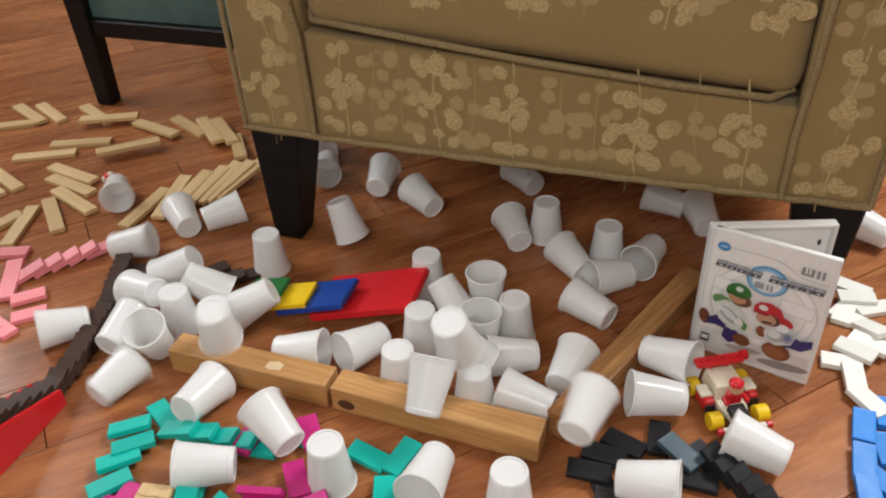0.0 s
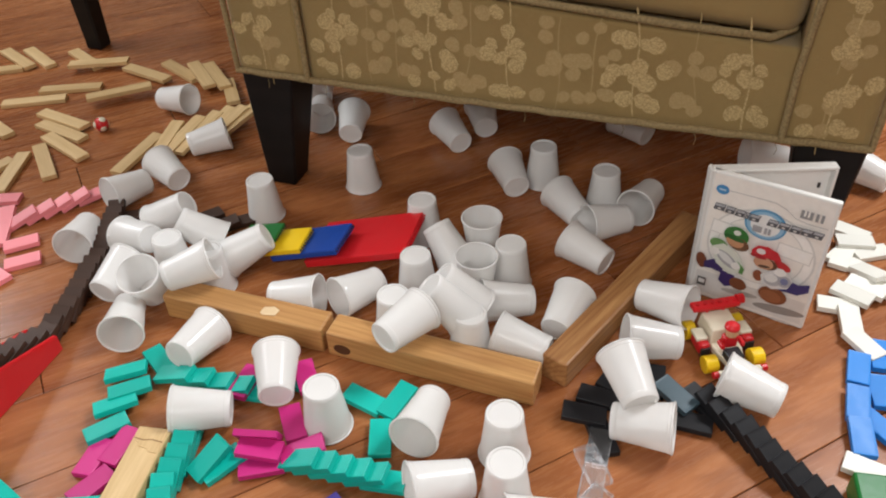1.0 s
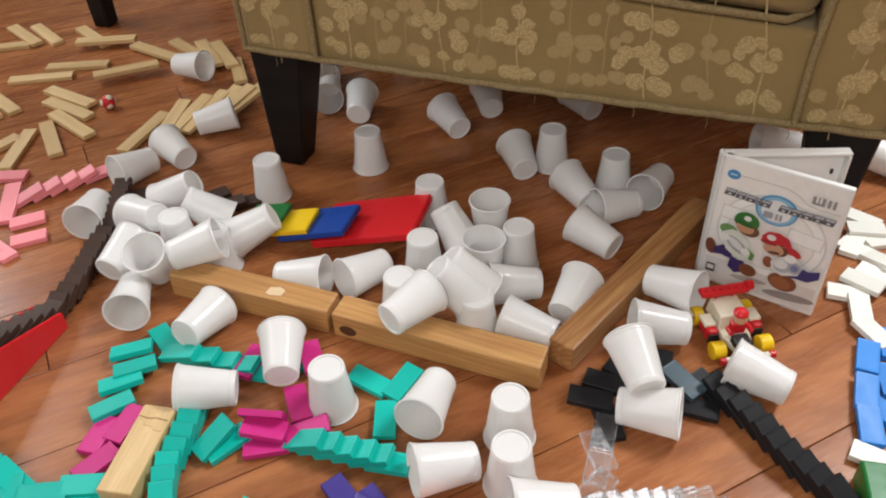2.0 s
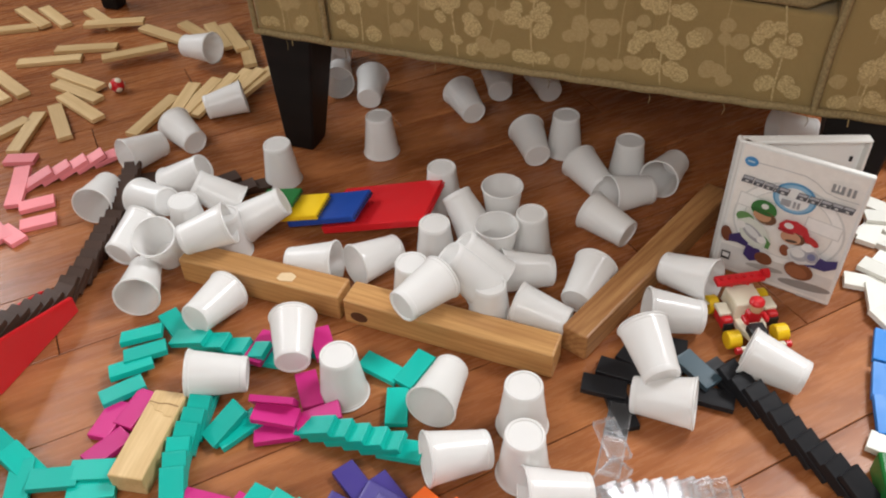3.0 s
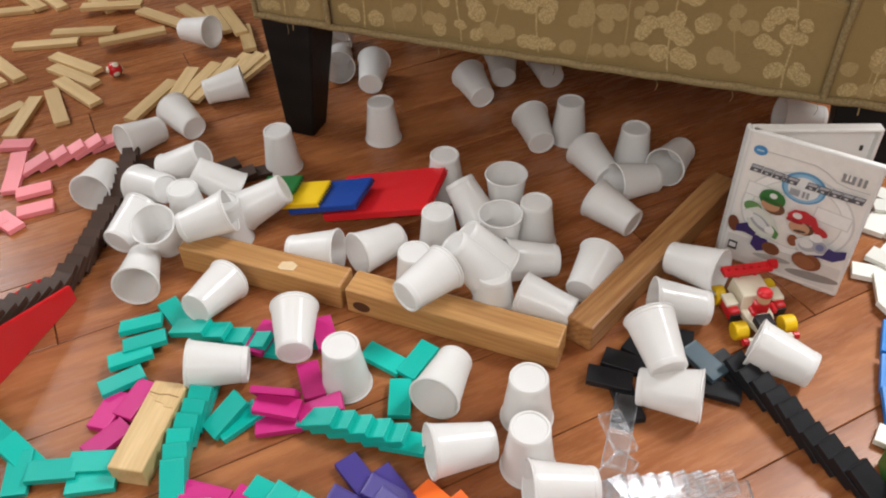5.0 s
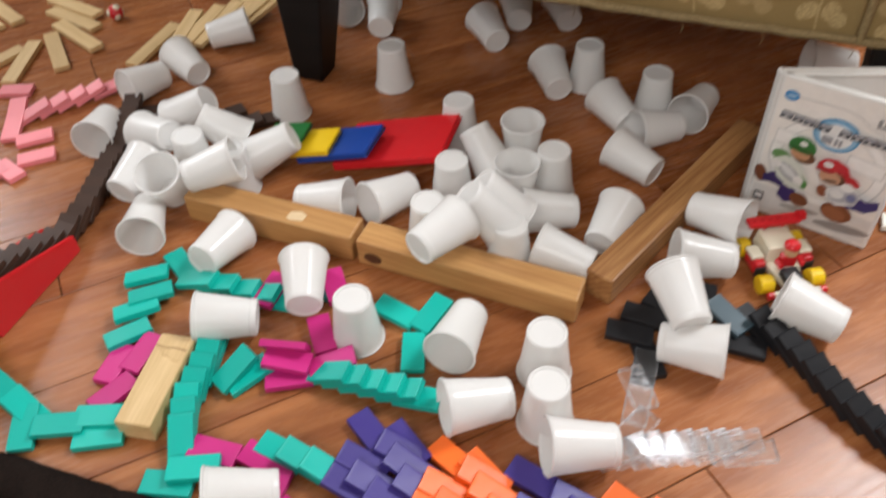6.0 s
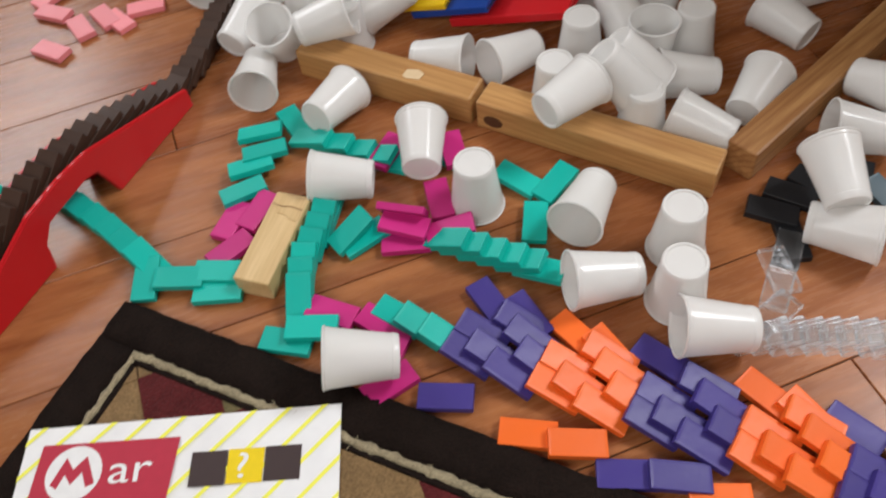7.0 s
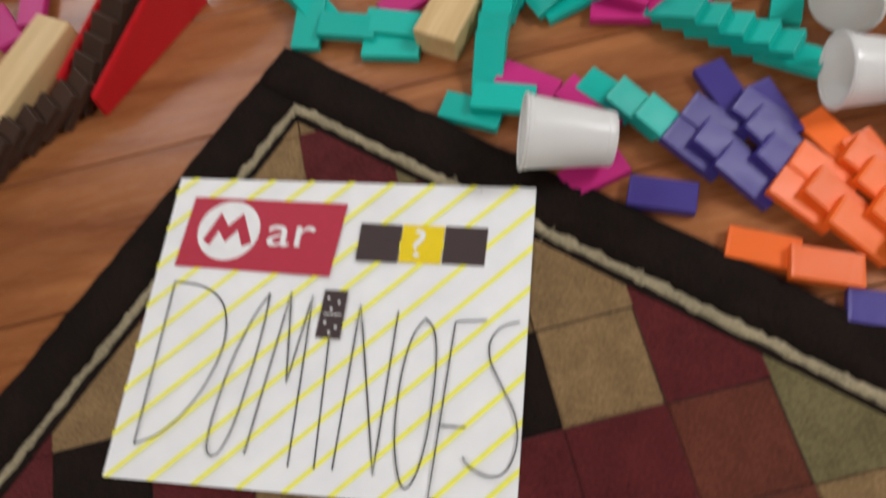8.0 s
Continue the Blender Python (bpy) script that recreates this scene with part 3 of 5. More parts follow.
    art("emblem", oval(0.07, 0.134, 0.0235, 0.0205, n=40), (0.1, 0.3, 0.5), "blue ring emblem")
    art("emblem", oval(0.07, 0.1335, 0.021, 0.018, n=40), (0.27, 0.47, 0.64))
    art("emblem", oval(0.07, 0.133, 0.0165, 0.0145, n=40), (0.8, 0.79, 0.77))
    for k, (x, w) in enumerate(((0.0165, 0.0125), (0.029, 0.0105), (0.0405, 0.0105), (0.0485, 0.0045), (0.057, 0.0115), (0.0775, 0.011), (0.09, 0.0115), (0.1025, 0.0115), (0.1145, 0.0115), (0.126, 0.0115))):
        y = 0.1415 - 0.0012 * math.sin(math.pi * k / 9)
        art("title_bar", [(x - w / 2 - 0.001, y - 0.005), (x + w / 2 - 0.001, y - 0.005), (x + w / 2 + 0.001, y + 0.0045), (x - w / 2 + 0.001, y + 0.0045)], (0.09, 0.09, 0.1), "dark grey title bars")
        art("title_bar", [(x - w / 2 + 0.0008, y + 0.0004), (x + w / 2 - 0.001, y + 0.0004), (x + w / 2 + 0.0002, y + 0.0036), (x - w / 2 + 0.0016, y + 0.0036)], (0.42, 0.42, 0.44))
        art("title_bar", rect(x - 0.0006, y - 0.0026, w * 0.3, 0.0022), (0.6, 0.58, 0.56))
    for x, w in ((0.0625, 0.0105), (0.072, 0.0028), (0.0765, 0.0028)):
        art("title_bar", rect(x, 0.1275, w, 0.0085), (0.33, 0.33, 0.34))
    for x, w in ((0.1095, 0.013), (0.1205, 0.003), (0.126, 0.003)):
        art("corner_bar", rect(x, 0.164, w, 0.0105), (0.27, 0.27, 0.27), "grey corner mark bars")
    for x in (0.1075, 0.1115):
        art("corner_bar", rect(x, 0.1655, 0.0022, 0.0078), PAGE)
    art("brown_shape", oval(0.0085, 0.06, 0.0065, 0.0115, 15), (0.17, 0.055, 0.025))
    art("violet_shape", [(0.012, 0.06), (0.026, 0.069), (0.037, 0.062), (0.034, 0.05), (0.022, 0.052), (0.013, 0.05)], (0.045, 0.03, 0.12), "dark violet printed shape")
    art("violet_shape", [(0.034, 0.054), (0.05, 0.052), (0.055, 0.038), (0.042, 0.031), (0.033, 0.038)], (0.05, 0.03, 0.13))
    art("brown_shape", oval(0.0565, 0.041, 0.0105, 0.0085, -15), (0.19, 0.065, 0.03))
    art("green_shape", oval(0.0245, 0.0915, 0.0105, 0.0075, -10), (0.13, 0.27, 0.09))
    art("pale_shape", [(0.016, 0.085), (0.03, 0.094), (0.046, 0.088), (0.059, 0.07), (0.055, 0.057), (0.043, 0.052), (0.026, 0.063)], (0.64, 0.66, 0.58))
    art("grey_shape", oval(0.0375, 0.0725, 0.0165, 0.0075, -36), (0.36, 0.36, 0.37))
    art("pale_shape", oval(0.036, 0.0745, 0.0115, 0.0046, -36), (0.68, 0.68, 0.66))
    art("green_shape", [(0.05, 0.075), (0.06, 0.066), (0.059, 0.057), (0.054, 0.058), (0.055, 0.066)], (0.1, 0.25, 0.07))
    art("pale_shape", oval(0.0215, 0.08, 0.0062, 0.0055), (0.78, 0.76, 0.72))
    art("pale_shape", oval(0.049, 0.067, 0.0055, 0.005), (0.78, 0.76, 0.72))
    art("green_shape", oval(0.0425, 0.1105, 0.0145, 0.0125, -8), (0.03, 0.16, 0.03), "green printed shape")
    art("dark_shape", oval(0.047, 0.0995, 0.0122, 0.0088, -10), (0.14, 0.065, 0.03))
    art("tan_shape", oval(0.0425, 0.1015, 0.0105, 0.0075, -12), (0.5, 0.26, 0.14))
    art("green_shape", oval(0.0405, 0.1065, 0.0125, 0.003, -10), (0.02, 0.11, 0.02))
    art("pale_shape", oval(0.043, 0.115, 0.0042, 0.0036), (0.7, 0.72, 0.66))
    art("violet_shape", [(0.107, 0.072), (0.122, 0.068), (0.134, 0.073), (0.135, 0.062), (0.124, 0.053), (0.109, 0.053), (0.099, 0.05)], (0.04, 0.035, 0.15), "dark violet printed shape")
    art("brown_shape", oval(0.098, 0.0415, 0.0165, 0.0125, -8), (0.21, 0.07, 0.03))
    art("tan_shape", oval(0.096, 0.0395, 0.0125, 0.0085, -8), (0.3, 0.11, 0.05))
    art("brown_shape", oval(0.0765, 0.0645, 0.0055, 0.008, 15), (0.24, 0.075, 0.035))
    art("red_shape", oval(0.1, 0.088, 0.0105, 0.0052, -24), (0.48, 0.025, 0.03))
    art("pale_shape", [(0.079, 0.067), (0.09, 0.079), (0.107, 0.08), (0.1155, 0.071), (0.112, 0.058), (0.095, 0.051), (0.083, 0.055)], (0.63, 0.62, 0.61))
    art("grey_shape", oval(0.094, 0.0645, 0.0105, 0.0085, 15), (0.4, 0.4, 0.42))
    art("pale_shape", oval(0.0915, 0.0665, 0.0075, 0.006, 15), (0.7, 0.69, 0.67))
    art("grey_shape", oval(0.1065, 0.067, 0.0078, 0.0082), (0.36, 0.36, 0.4))
    art("grey_shape", oval(0.1065, 0.067, 0.0045, 0.0048), (0.17, 0.19, 0.33))
    art("pale_shape", oval(0.0995, 0.0785, 0.0068, 0.0058), (0.77, 0.75, 0.73))
    art("dark_shape", oval(0.0815, 0.0855, 0.0135, 0.0085, -8), (0.12, 0.05, 0.025))
    art("tan_shape", oval(0.079, 0.085, 0.0115, 0.0085, -8), (0.52, 0.28, 0.17))
    art("dark_shape", oval(0.0805, 0.0805, 0.0068, 0.0019, 8), (0.06, 0.035, 0.025))
    art("red_shape", [(0.064, 0.091), (0.063, 0.1), (0.069, 0.1075), (0.08, 0.1095), (0.092, 0.105), (0.0975, 0.096), (0.096, 0.092), (0.084, 0.0935), (0.074, 0.0925)], (0.5, 0.02, 0.03), "red printed shape")
    art("red_shape", oval(0.072, 0.0925, 0.0095, 0.0026, -4), (0.33, 0.012, 0.02))
    art("pale_shape", oval(0.0735, 0.1005, 0.0052, 0.004), (0.7, 0.64, 0.62))
    art("bar", rect(0.014, 0.03, 0.0105, 0.0125), (0.06, 0.06, 0.06))
    art("bar", rect(0.014, 0.0305, 0.0078, 0.0062), (0.72, 0.7, 0.68))
    art("bar", rect(0.114, 0.0085, 0.021, 0.0032), (0.6, 0.57, 0.54))


game_case()


# ---- the toy kart ----
def kart():
    t = thing("toy_kart", pose(0.416, 0.742, 0, 0, 0, 9), "white and red plastic toy kart with yellow wheels", "toy kart")
    hull = plate([(-0.008, -0.036), (0.008, -0.036), (0.011, -0.02), (0.017, 0.0), (0.017, 0.034), (-0.017, 0.034), (-0.017, 0.0), (-0.011, -0.02)], 0.009, 0.008)
    bmesh.ops.bevel(hull, geom=hull.edges[:], offset=0.0012, segments=1, affect="EDGES")
    part("chassis", hull, CREAM, t)
    part("engine_cover", box(0.033, 0.032, 0.02, (0, 0.026, 0.026), 0.001, taper=1.12), CREAM, t)
    part("nose_bar", box(0.052, 0.007, 0.006, (0, -0.034, 0.011), 0.001), CREAM, t)
    for sx in (-1, 1):
        part("nose_tip", tube(0.0042, 0.006, (sx * 0.029, -0.034, 0.011), "X", 12), RED, t, "red nose tip")
        part("side_pod", box(0.014, 0.026, 0.015, (sx * 0.027, 0.014, 0.0155), 0.0035, segments=2), RED, t, "red side pod")
        part("pod_cover", box(0.0145, 0.019, 0.005, (sx * 0.027, 0.019, 0.0237), 0.0015, segments=2), CREAM, t, "cream pod cover")
        part("wheel", tube(0.0105, 0.015, (sx * 0.028, -0.016, 0.0105), "X", 24, 0.001), YELLOW, t, "yellow front wheel")
        part("wheel", tube(0.0115, 0.012, (sx * 0.03, 0.04, 0.0115), "X", 24, 0.001), YELLOW, t, "yellow rear wheel")
        part("pod_intake", box(0.011, 0.003, 0.0105, (sx * 0.027, 0.0004, 0.0135)), INK, t)
        part("spoiler_strut", box(0.003, 0.008, 0.022, (sx * 0.01, 0.044, 0.032)), RED, t)
    wing = part("spoiler", box(0.058, 0.014, 0.006, (0, 0.044, 0.044), 0.001), RED, t, "red rear spoiler")
    for k in range(6):
        part("stud", tube(0.0024, 0.0018, (-0.022 + 0.009 * k, 0.044, 0.0478), "Z", 10), RED, wing)
    part("spoiler_end", tube(0.006, 0.008, (0.03, 0.044, 0.047), "X", 16), RED, t)
    return t


kart()


def toy_driver():
    """A plain little figure in one mesh."""
    bm = bmesh.new()
    slots = []
    for sub, slot in ((box(0.015, 0.014, 0.009, (0, -0.012, 0.0225), 0.001), 0), (box(0.014, 0.008, 0.014, (0, 0.0, 0.031), 0.0015), 1), (tube(0.0055, 0.009, (0, -0.001, 0.043), "Z", 16, 0.001), 2),
                      (lathe([(0.0, 0.052), (0.004, 0.0515), (0.0066, 0.049), (0.0068, 0.0465), (0.0, 0.0465)], 16), 3), (box(0.004, 0.01, 0.005, (-0.0095, -0.004, 0.031), 0.001), 3), (box(0.004, 0.01, 0.005, (0.0095, -0.004, 0.031), 0.001), 3)):
        me = bpy.data.meshes.new("tmp")
        sub.to_mesh(me)
        sub.free()
        before = len(bm.faces)
        bm.from_mesh(me)
        bpy.data.meshes.remove(me)
        bm.faces.ensure_lookup_table()
        for f in bm.faces[before:]:
            f.material_index = slot
    ob = part("toy_figure", bm, INK)
    for mat in (RED, plastic("tan plastic", (0.6, 0.36, 0.2)), RED):
        ob.data.materials.append(mat)
    ob.data.transform(Matrix.Translation((0, 0, 0.018)) @ Matrix.Scale(1.25, 4) @ Matrix.Translation((0, 0, -0.018)))
    ob.matrix_world = pose(0.413, 0.736, 0, 0, 0, 9)
    tagged(ob, "small plain red toy figure seated in a kart", "toy figure")


toy_driver()


def spotted_ball():
    b = thing("toy_mushroom", pose(-0.508, 1.342, 0.0125, 25, 15, 40), "small round red and white spotted toy on the floor", "toy")
    bm = bmesh.new()
    bmesh.ops.create_uvsphere(bm, u_segments=20, v_segments=12, radius=0.0125)
    part("cap", bm, RED, b, smooth=True)
    for th, ph in ((0, 0), (90, 0), (90, 90), (90, 180), (90, 270), (180, 0)):
        spot = bmesh.new()
        bmesh.ops.create_uvsphere(spot, u_segments=14, v_segments=8, radius=0.0058)
        bmesh.ops.scale(spot, vec=(1, 1, 0.35), verts=spot.verts)
        bmesh.ops.transform(spot, matrix=pose(0, 0, 0, 0, th, ph) @ pose(0, 0, 0.0115), verts=spot.verts)
        part("spot", spot, CREAM, b, smooth=True)


spotted_ball()


# ---- the rug and the sign ----
def rug():
    turn = -17.5
    r = thing("rug", pose(-0.371, 0.527, 0, 0, 0, turn), "black-bordered rug with a beige line and patchwork diamonds", "rug")
    wide, deep, th = 1.5, 1.0, 0.009
    rnd = random.Random(4)

    def strip(name, x0, x1, y0, y1, z, mat, label="", wobble=0.0012, fine=0.012):
        """A pile band; y runs away from the corner, towards the viewer."""
        n, k = max(2, int((x1 - x0) / fine)), max(2, int((y1 - y0) / fine))
        bm = bmesh.new()
        grid = [[bm.verts.new((x0 + (x1 - x0) * i / n + (rnd.uniform(-wobble, wobble) if i in (0, n) else 0), -(y0 + (y1 - y0) * j / k) + (rnd.uniform(-wobble, wobble) if j in (0, k) else 0), z + rnd.uniform(-0.0008, 0.0008) - (0.0012 if i in (0, n) or j in (0, k) else 0))) for j in range(k + 1)] for i in range(n + 1)]
        for i in range(n):
            for j in range(k):
                bm.faces.new((grid[i][j], grid[i][j + 1], grid[i + 1][j + 1], grid[i + 1][j]))
        rim = [e for e in bm.edges if e.is_boundary]
        ext = bmesh.ops.extrude_edge_only(bm, edges=rim)
        for v in [g for g in ext["geom"] if isinstance(g, bmesh.types.BMVert)]:
            v.co.z = 0.0005
        bmesh.ops.recalc_face_normals(bm, faces=bm.faces)
        return part(name, bm, mat, r, label, smooth=True)

    dark = pile("black wool pile", (0.015, 0.0095, 0.0075))
    bsdf(dark).inputs["Sheen Weight"].default_value = 0.0
    beige = pile("beige wool pile", (0.36, 0.3, 0.19))
    tones = {"tan": pile("tan wool pile", (0.24, 0.15, 0.07)), "wine": pile("wine wool pile", (0.1, 0.016, 0.017)), "rust": pile("rust wool pile", (0.13, 0.036, 0.022)), "olive": pile("olive wool pile", (0.16, 0.13, 0.06)), "black": dark}
    strip("border", 0.0, wide, 0.0, 0.041, th, dark, "black pile border")
    strip("border", 0.0, 0.041, 0.041, deep, th, dark)
    strip("line", 0.041, wide, 0.041, 0.049, th + 0.0002, beige, "beige pile line", 0.0017, 0.005)
    strip("line", 0.041, 0.0475, 0.049, deep, th + 0.0002, beige, "", 0.0014, 0.005)
    strip("inner_line", 0.049, wide, 0.049, 0.055, th, dark)
    strip("inner_line", 0.0475, 0.055, 0.055, deep, th, dark)
    known = {(0, 0): "tan", (0, 1): "wine", (1, 0): "wine", (1, 1): "rust", (1, 2): "olive", (0, -1): "black", (-1, 0): "tan", (1, -1): "wine", (2, 0): "wine", (2, 1): "rust", (-2, -1): "wine", (-3, -2): "wine", (-3, -3): "tan", (-2, -4): "wine", (-1, -4): "wine", (-1, -5): "tan", (0, -5): "black", (0, -6): "wine"}
    names = ["tan", "wine", "rust", "olive", "black", "wine", "tan"]
    step, e0 = 0.067, 0.055

    def clip(poly, axis, bound, keep_above):
        out = []
        for p, q in zip(poly, poly[1:] + poly[:1]):
            inp, inq = (p[axis] >= bound) == keep_above, (q[axis] >= bound) == keep_above
            if inp:
                out.append(p)
            if inp != inq:
                f = (bound - p[axis]) / (q[axis] - p[axis])
                out.append((p[0] + f * (q[0] - p[0]), p[1] + f * (q[1] - p[1])))
        return out

    for i in range(-6, 17):
        for j in range(-12, 14):
            quad = []
            for da, db in ((0, 0), (1, 0), (1, 1), (0, 1)):
                a, b = 0.293 + step * (i + da), 0.133 + step * (j + db)
                quad.append(((a + b) / math.sqrt(2), (a - b) / math.sqrt(2)))
            for axis, bound, above in ((0, e0, True), (1, e0, True), (0, 0.95, False), (1, 0.62, False)):
                if quad:
                    quad = clip(quad, axis, bound, above)
            if len(quad) < 3:
                continue
            tone = known.get((i, j), names[(3 * i + 5 * j + i * j) % 7])
            bm = plate([(x, -y) for x, y in quad], th - 0.0005 + 0.0006 * ((i + 2 * j) % 3), 0.0005)
            if len(quad) == 4:
                bmesh.ops.bevel(bm, geom=[e for e in bm.edges if all(v.co.z > 0.004 for v in e.verts)], offset=0.0016, segments=1, affect="EDGES")
            part("patch", bm, tones[tone], r)
    base = plate([(0.06, -0.06), (wide - 0.02, -0.06), (wide - 0.02, -deep + 0.02), (0.06, -deep + 0.02)], 0.005, 0.0)
    part("backing", base, dark, r)
    for k in range(4):
        u = rnd.uniform(0.03, 0.4)
        z = th + 0.001
        rod("fluff", [(u, -0.035 - 0.02 * rnd.random(), z), (u + 0.004, -0.04, z + 0.002), (u + 0.006, -0.048, z)], 0.00035, beige, r)


rug()


def sign():
    width, height, z = 0.272, 0.225, 0.0
    s = thing("paper_sign", pose(-0.408, 0.390, 0.0112, 0, 0, 9.2), "hand-drawn white paper sign with yellow stripes on a rug", "paper sign")
    n, k = 18, 14
    bm = bmesh.new()
    grid = [[bm.verts.new((width * i / n, -height * j / k, 0.0008 * math.sin(i * 0.5) * math.sin(j * 0.4))) for j in range(k + 1)] for i in range(n + 1)]
    for i in range(n):
        for j in range(k):
            bm.faces.new((grid[i][j], grid[i][j + 1], grid[i + 1][j + 1], grid[i + 1][j]))
    ext = bmesh.ops.extrude_face_region(bm, geom=bm.faces[:])
    bmesh.ops.translate(bm, vec=(0, 0, 0.0006), verts=[g for g in ext["geom"] if isinstance(g, bmesh.types.BMVert)])
    bmesh.ops.recalc_face_normals(bm, faces=bm.faces)
    part("sheet", bm, PAPER, s)
    marker = print_ink("yellow marker", (0.9, 0.87, 0.1), 0.7)
    pen = print_ink("black pen", (0.03, 0.03, 0.035), 0.6)
    red = print_ink("red print", (0.46, 0.02, 0.05), 0.6)
    dark = print_ink("brown print", (0.045, 0.025, 0.025), 0.6)
    yellow = print_ink("yellow print", (0.85, 0.62, 0.0), 0.6)
    white = print_ink("white print", (0.82, 0.82, 0.82), 0.6)
    top = 0.0016

    def flat(name, outline, mat, level, label=""):
        bm2 = plate([(x, -y) for x, y in outline], 0.0001, top + 0.00012 * level)
        return part(name, bm2, mat, s, label)

    def stripe(x0):
        """A diagonal marker line through the sheet, clipped to its edges."""
        poly = [(x0, 0.0), (x0 + 0.0048, 0.0), (x0 + 0.0044 - height * 1.0, height), (x0 - height * 1.0, height)]
        out = poly
        for bound, above in ((0.0, True), (width, False)):
            res = []
            for p, q in zip(out, out[1:] + out[:1]):
                a, b = (p[0] >= bound) == above, (q[0] >= bound) == above
                if a:
                    res.append(p)
                if a != b:
                    f = (bound - p[0]) / (q[0] - p[0])
                    res.append((bound, p[1] + f * (q[1] - p[1])))
            out = res
        if len(out) >= 3:
            flat("stripe", out, marker, 0)

    for i in range(17):
        stripe(0.012 + 0.0305 * i)
    flat("red_block", [(0.0165, 0.0165), (0.1355, 0.0185), (0.1305, 0.0765), (0.013, 0.0735)], red, 1, "red printed block")
    flat("disc", oval(0.0485, 0.0435, 0.024, 0.024), white, 2, "white disc")
    zig = [(0.03, 0.049), (0.04, 0.026), (0.0475, 0.037), (0.0575, 0.026), (0.068, 0.05), (0.061, 0.053), (0.0555, 0.04), (0.0475, 0.05), (0.041, 0.041), (0.036, 0.053)]
    tri = [(zig[0], zig[1], zig[8], zig[9]), (zig[1], zig[2], zig[7], zig[8]), (zig[2], zig[3], zig[6], zig[7]), (zig[3], zig[4], zig[5], zig[6])]
    for q in tri:
        flat("emblem_stroke", [(x, y + 0.003) for x, y in q], red, 3)
    for x0, mat in ((0.146, dark), (0.177, yellow), (0.208, dark)):
        flat("block", [(x0 + 0.002, 0.0335), (x0 + 0.0322, 0.034), (x0 + 0.0315, 0.0635), (x0 + 0.0015, 0.063)], mat, 1)

    def lettering(text, x, y, size, mat, stretch=1.0):
        cu = bpy.data.curves.new("lettering", "FONT")
        cu.body, cu.size, cu.extrude, cu.resolution_u = text, size, 0.00005, 4
        holder = bpy.data.objects.new("lettering", cu)
        scene.collection.objects.link(holder)
        me = bpy.data.meshes.new_from_object(holder.evaluated_get(bpy.context.evaluated_depsgraph_get()))
        bpy.data.objects.remove(holder)
        me.transform(pose(x, -y, top + 0.0005) @ Matrix.Diagonal((stretch, 1, 1, 1)))
        me.materials.clear()
        me.materials.append(mat)
        ob = new("lettering", me)
        ob.parent = s

    lettering("ar", 0.078, 0.0545, 0.036, white, 1.25)
    lettering("?", 0.1845, 0.0585, 0.031, white, 1.3)
    flat("mini_domino", [(0.1295, 0.0865), (0.146, 0.0865), (0.1455, 0.122), (0.128, 0.1215)], dark, 2, "small drawn black domino")
    for x, y in ((0.123, 0.079), (0.131, 0.082), (0.126, 0.087), (0.123, 0.097), (0.131, 0.1), (0.127, 0.104)):
        flat("dot", oval(x + 0.01, y + 0.0135, 0.0011, 0.0011, n=8), white, 3)
    flat("divider", [(0.131, 0.104), (0.144, 0.104), (0.144, 0.1048), (0.131, 0.1048)], white, 3)

    def stroke(points, smooth=6):
        pts = []
        points = [(x + 0.011, 0.086 + (y - 0.074) * 1.04) for x, y in points]
        sharp = len(points) < 6
        for k, (p, q) in enumerate(zip(points, points[1:])):
            before, after = points[max(k - 1, 0)], points[min(k + 2, len(points) - 1)]
            for i in range(smooth):
                f = i / smooth
                if sharp:
                    u, v = p[0] + f * (q[0] - p[0]), p[1] + f * (q[1] - p[1])
                else:
                    u, v = (0.5 * (2 * p[c] + f * (q[c] - before[c]) + f * f * (2 * before[c] - 5 * p[c] + 4 * q[c] - after[c]) + f ** 3 * (3 * p[c] - before[c] - 3 * q[c] + after[c])) for c in (0, 1))
                pts.append((u, -v, top + 0.0004))
        pts.append((points[-1][0], -points[-1][1], top + 0.0004))
        rod("pen_stroke", pts, 0.0005, pen, s, flat=True)

    stroke([(0.006, 0.074), (0.006, 0.186)])
    stroke([(0.006, 0.074), (0.03, 0.077), (0.047, 0.09), (0.053, 0.115), (0.047, 0.142), (0.036, 0.163), (0.022, 0.178), (0.006, 0.186)])
    stroke([(0.079, 0.079), (0.07, 0.098), (0.061, 0.13), (0.0565, 0.165), (0.0565, 0.183), (0.06, 0.189), (0.066, 0.186), (0.072, 0.168), (0.077, 0.13), (0.079, 0.1), (0.079, 0.079)])
    stroke([(0.083, 0.187), (0.0945, 0.077), (0.1025, 0.14), (0.1105, 0.079), (0.1135, 0.192)])
    stroke([(0.127, 0.109), (0.131, 0.192)])
    stroke([(0.143, 0.192), (0.1455, 0.083), (0.1695, 0.193), (0.1725, 0.087)])
    stroke([(0.192, 0.091), (0.1845, 0.104), (0.18, 0.13), (0.18, 0.165), (0.185, 0.19), (0.191, 0.199), (0.197, 0.19), (0.2015, 0.165), (0.2025, 0.125), (0.199, 0.1), (0.192, 0.091)])
    stroke([(0.2335, 0.09), (0.2125, 0.092), (0.206, 0.204), (0.2335, 0.206)])
    stroke([(0.2085, 0.16), (0.2255, 0.16)])
    stroke([(0.2555, 0.09), (0.244, 0.094), (0.237, 0.104), (0.238, 0.117), (0.246, 0.132), (0.256, 0.15), (0.2585, 0.168), (0.253, 0.184), (0.243, 0.188), (0.231, 0.184), (0.225, 0.178)])


sign()


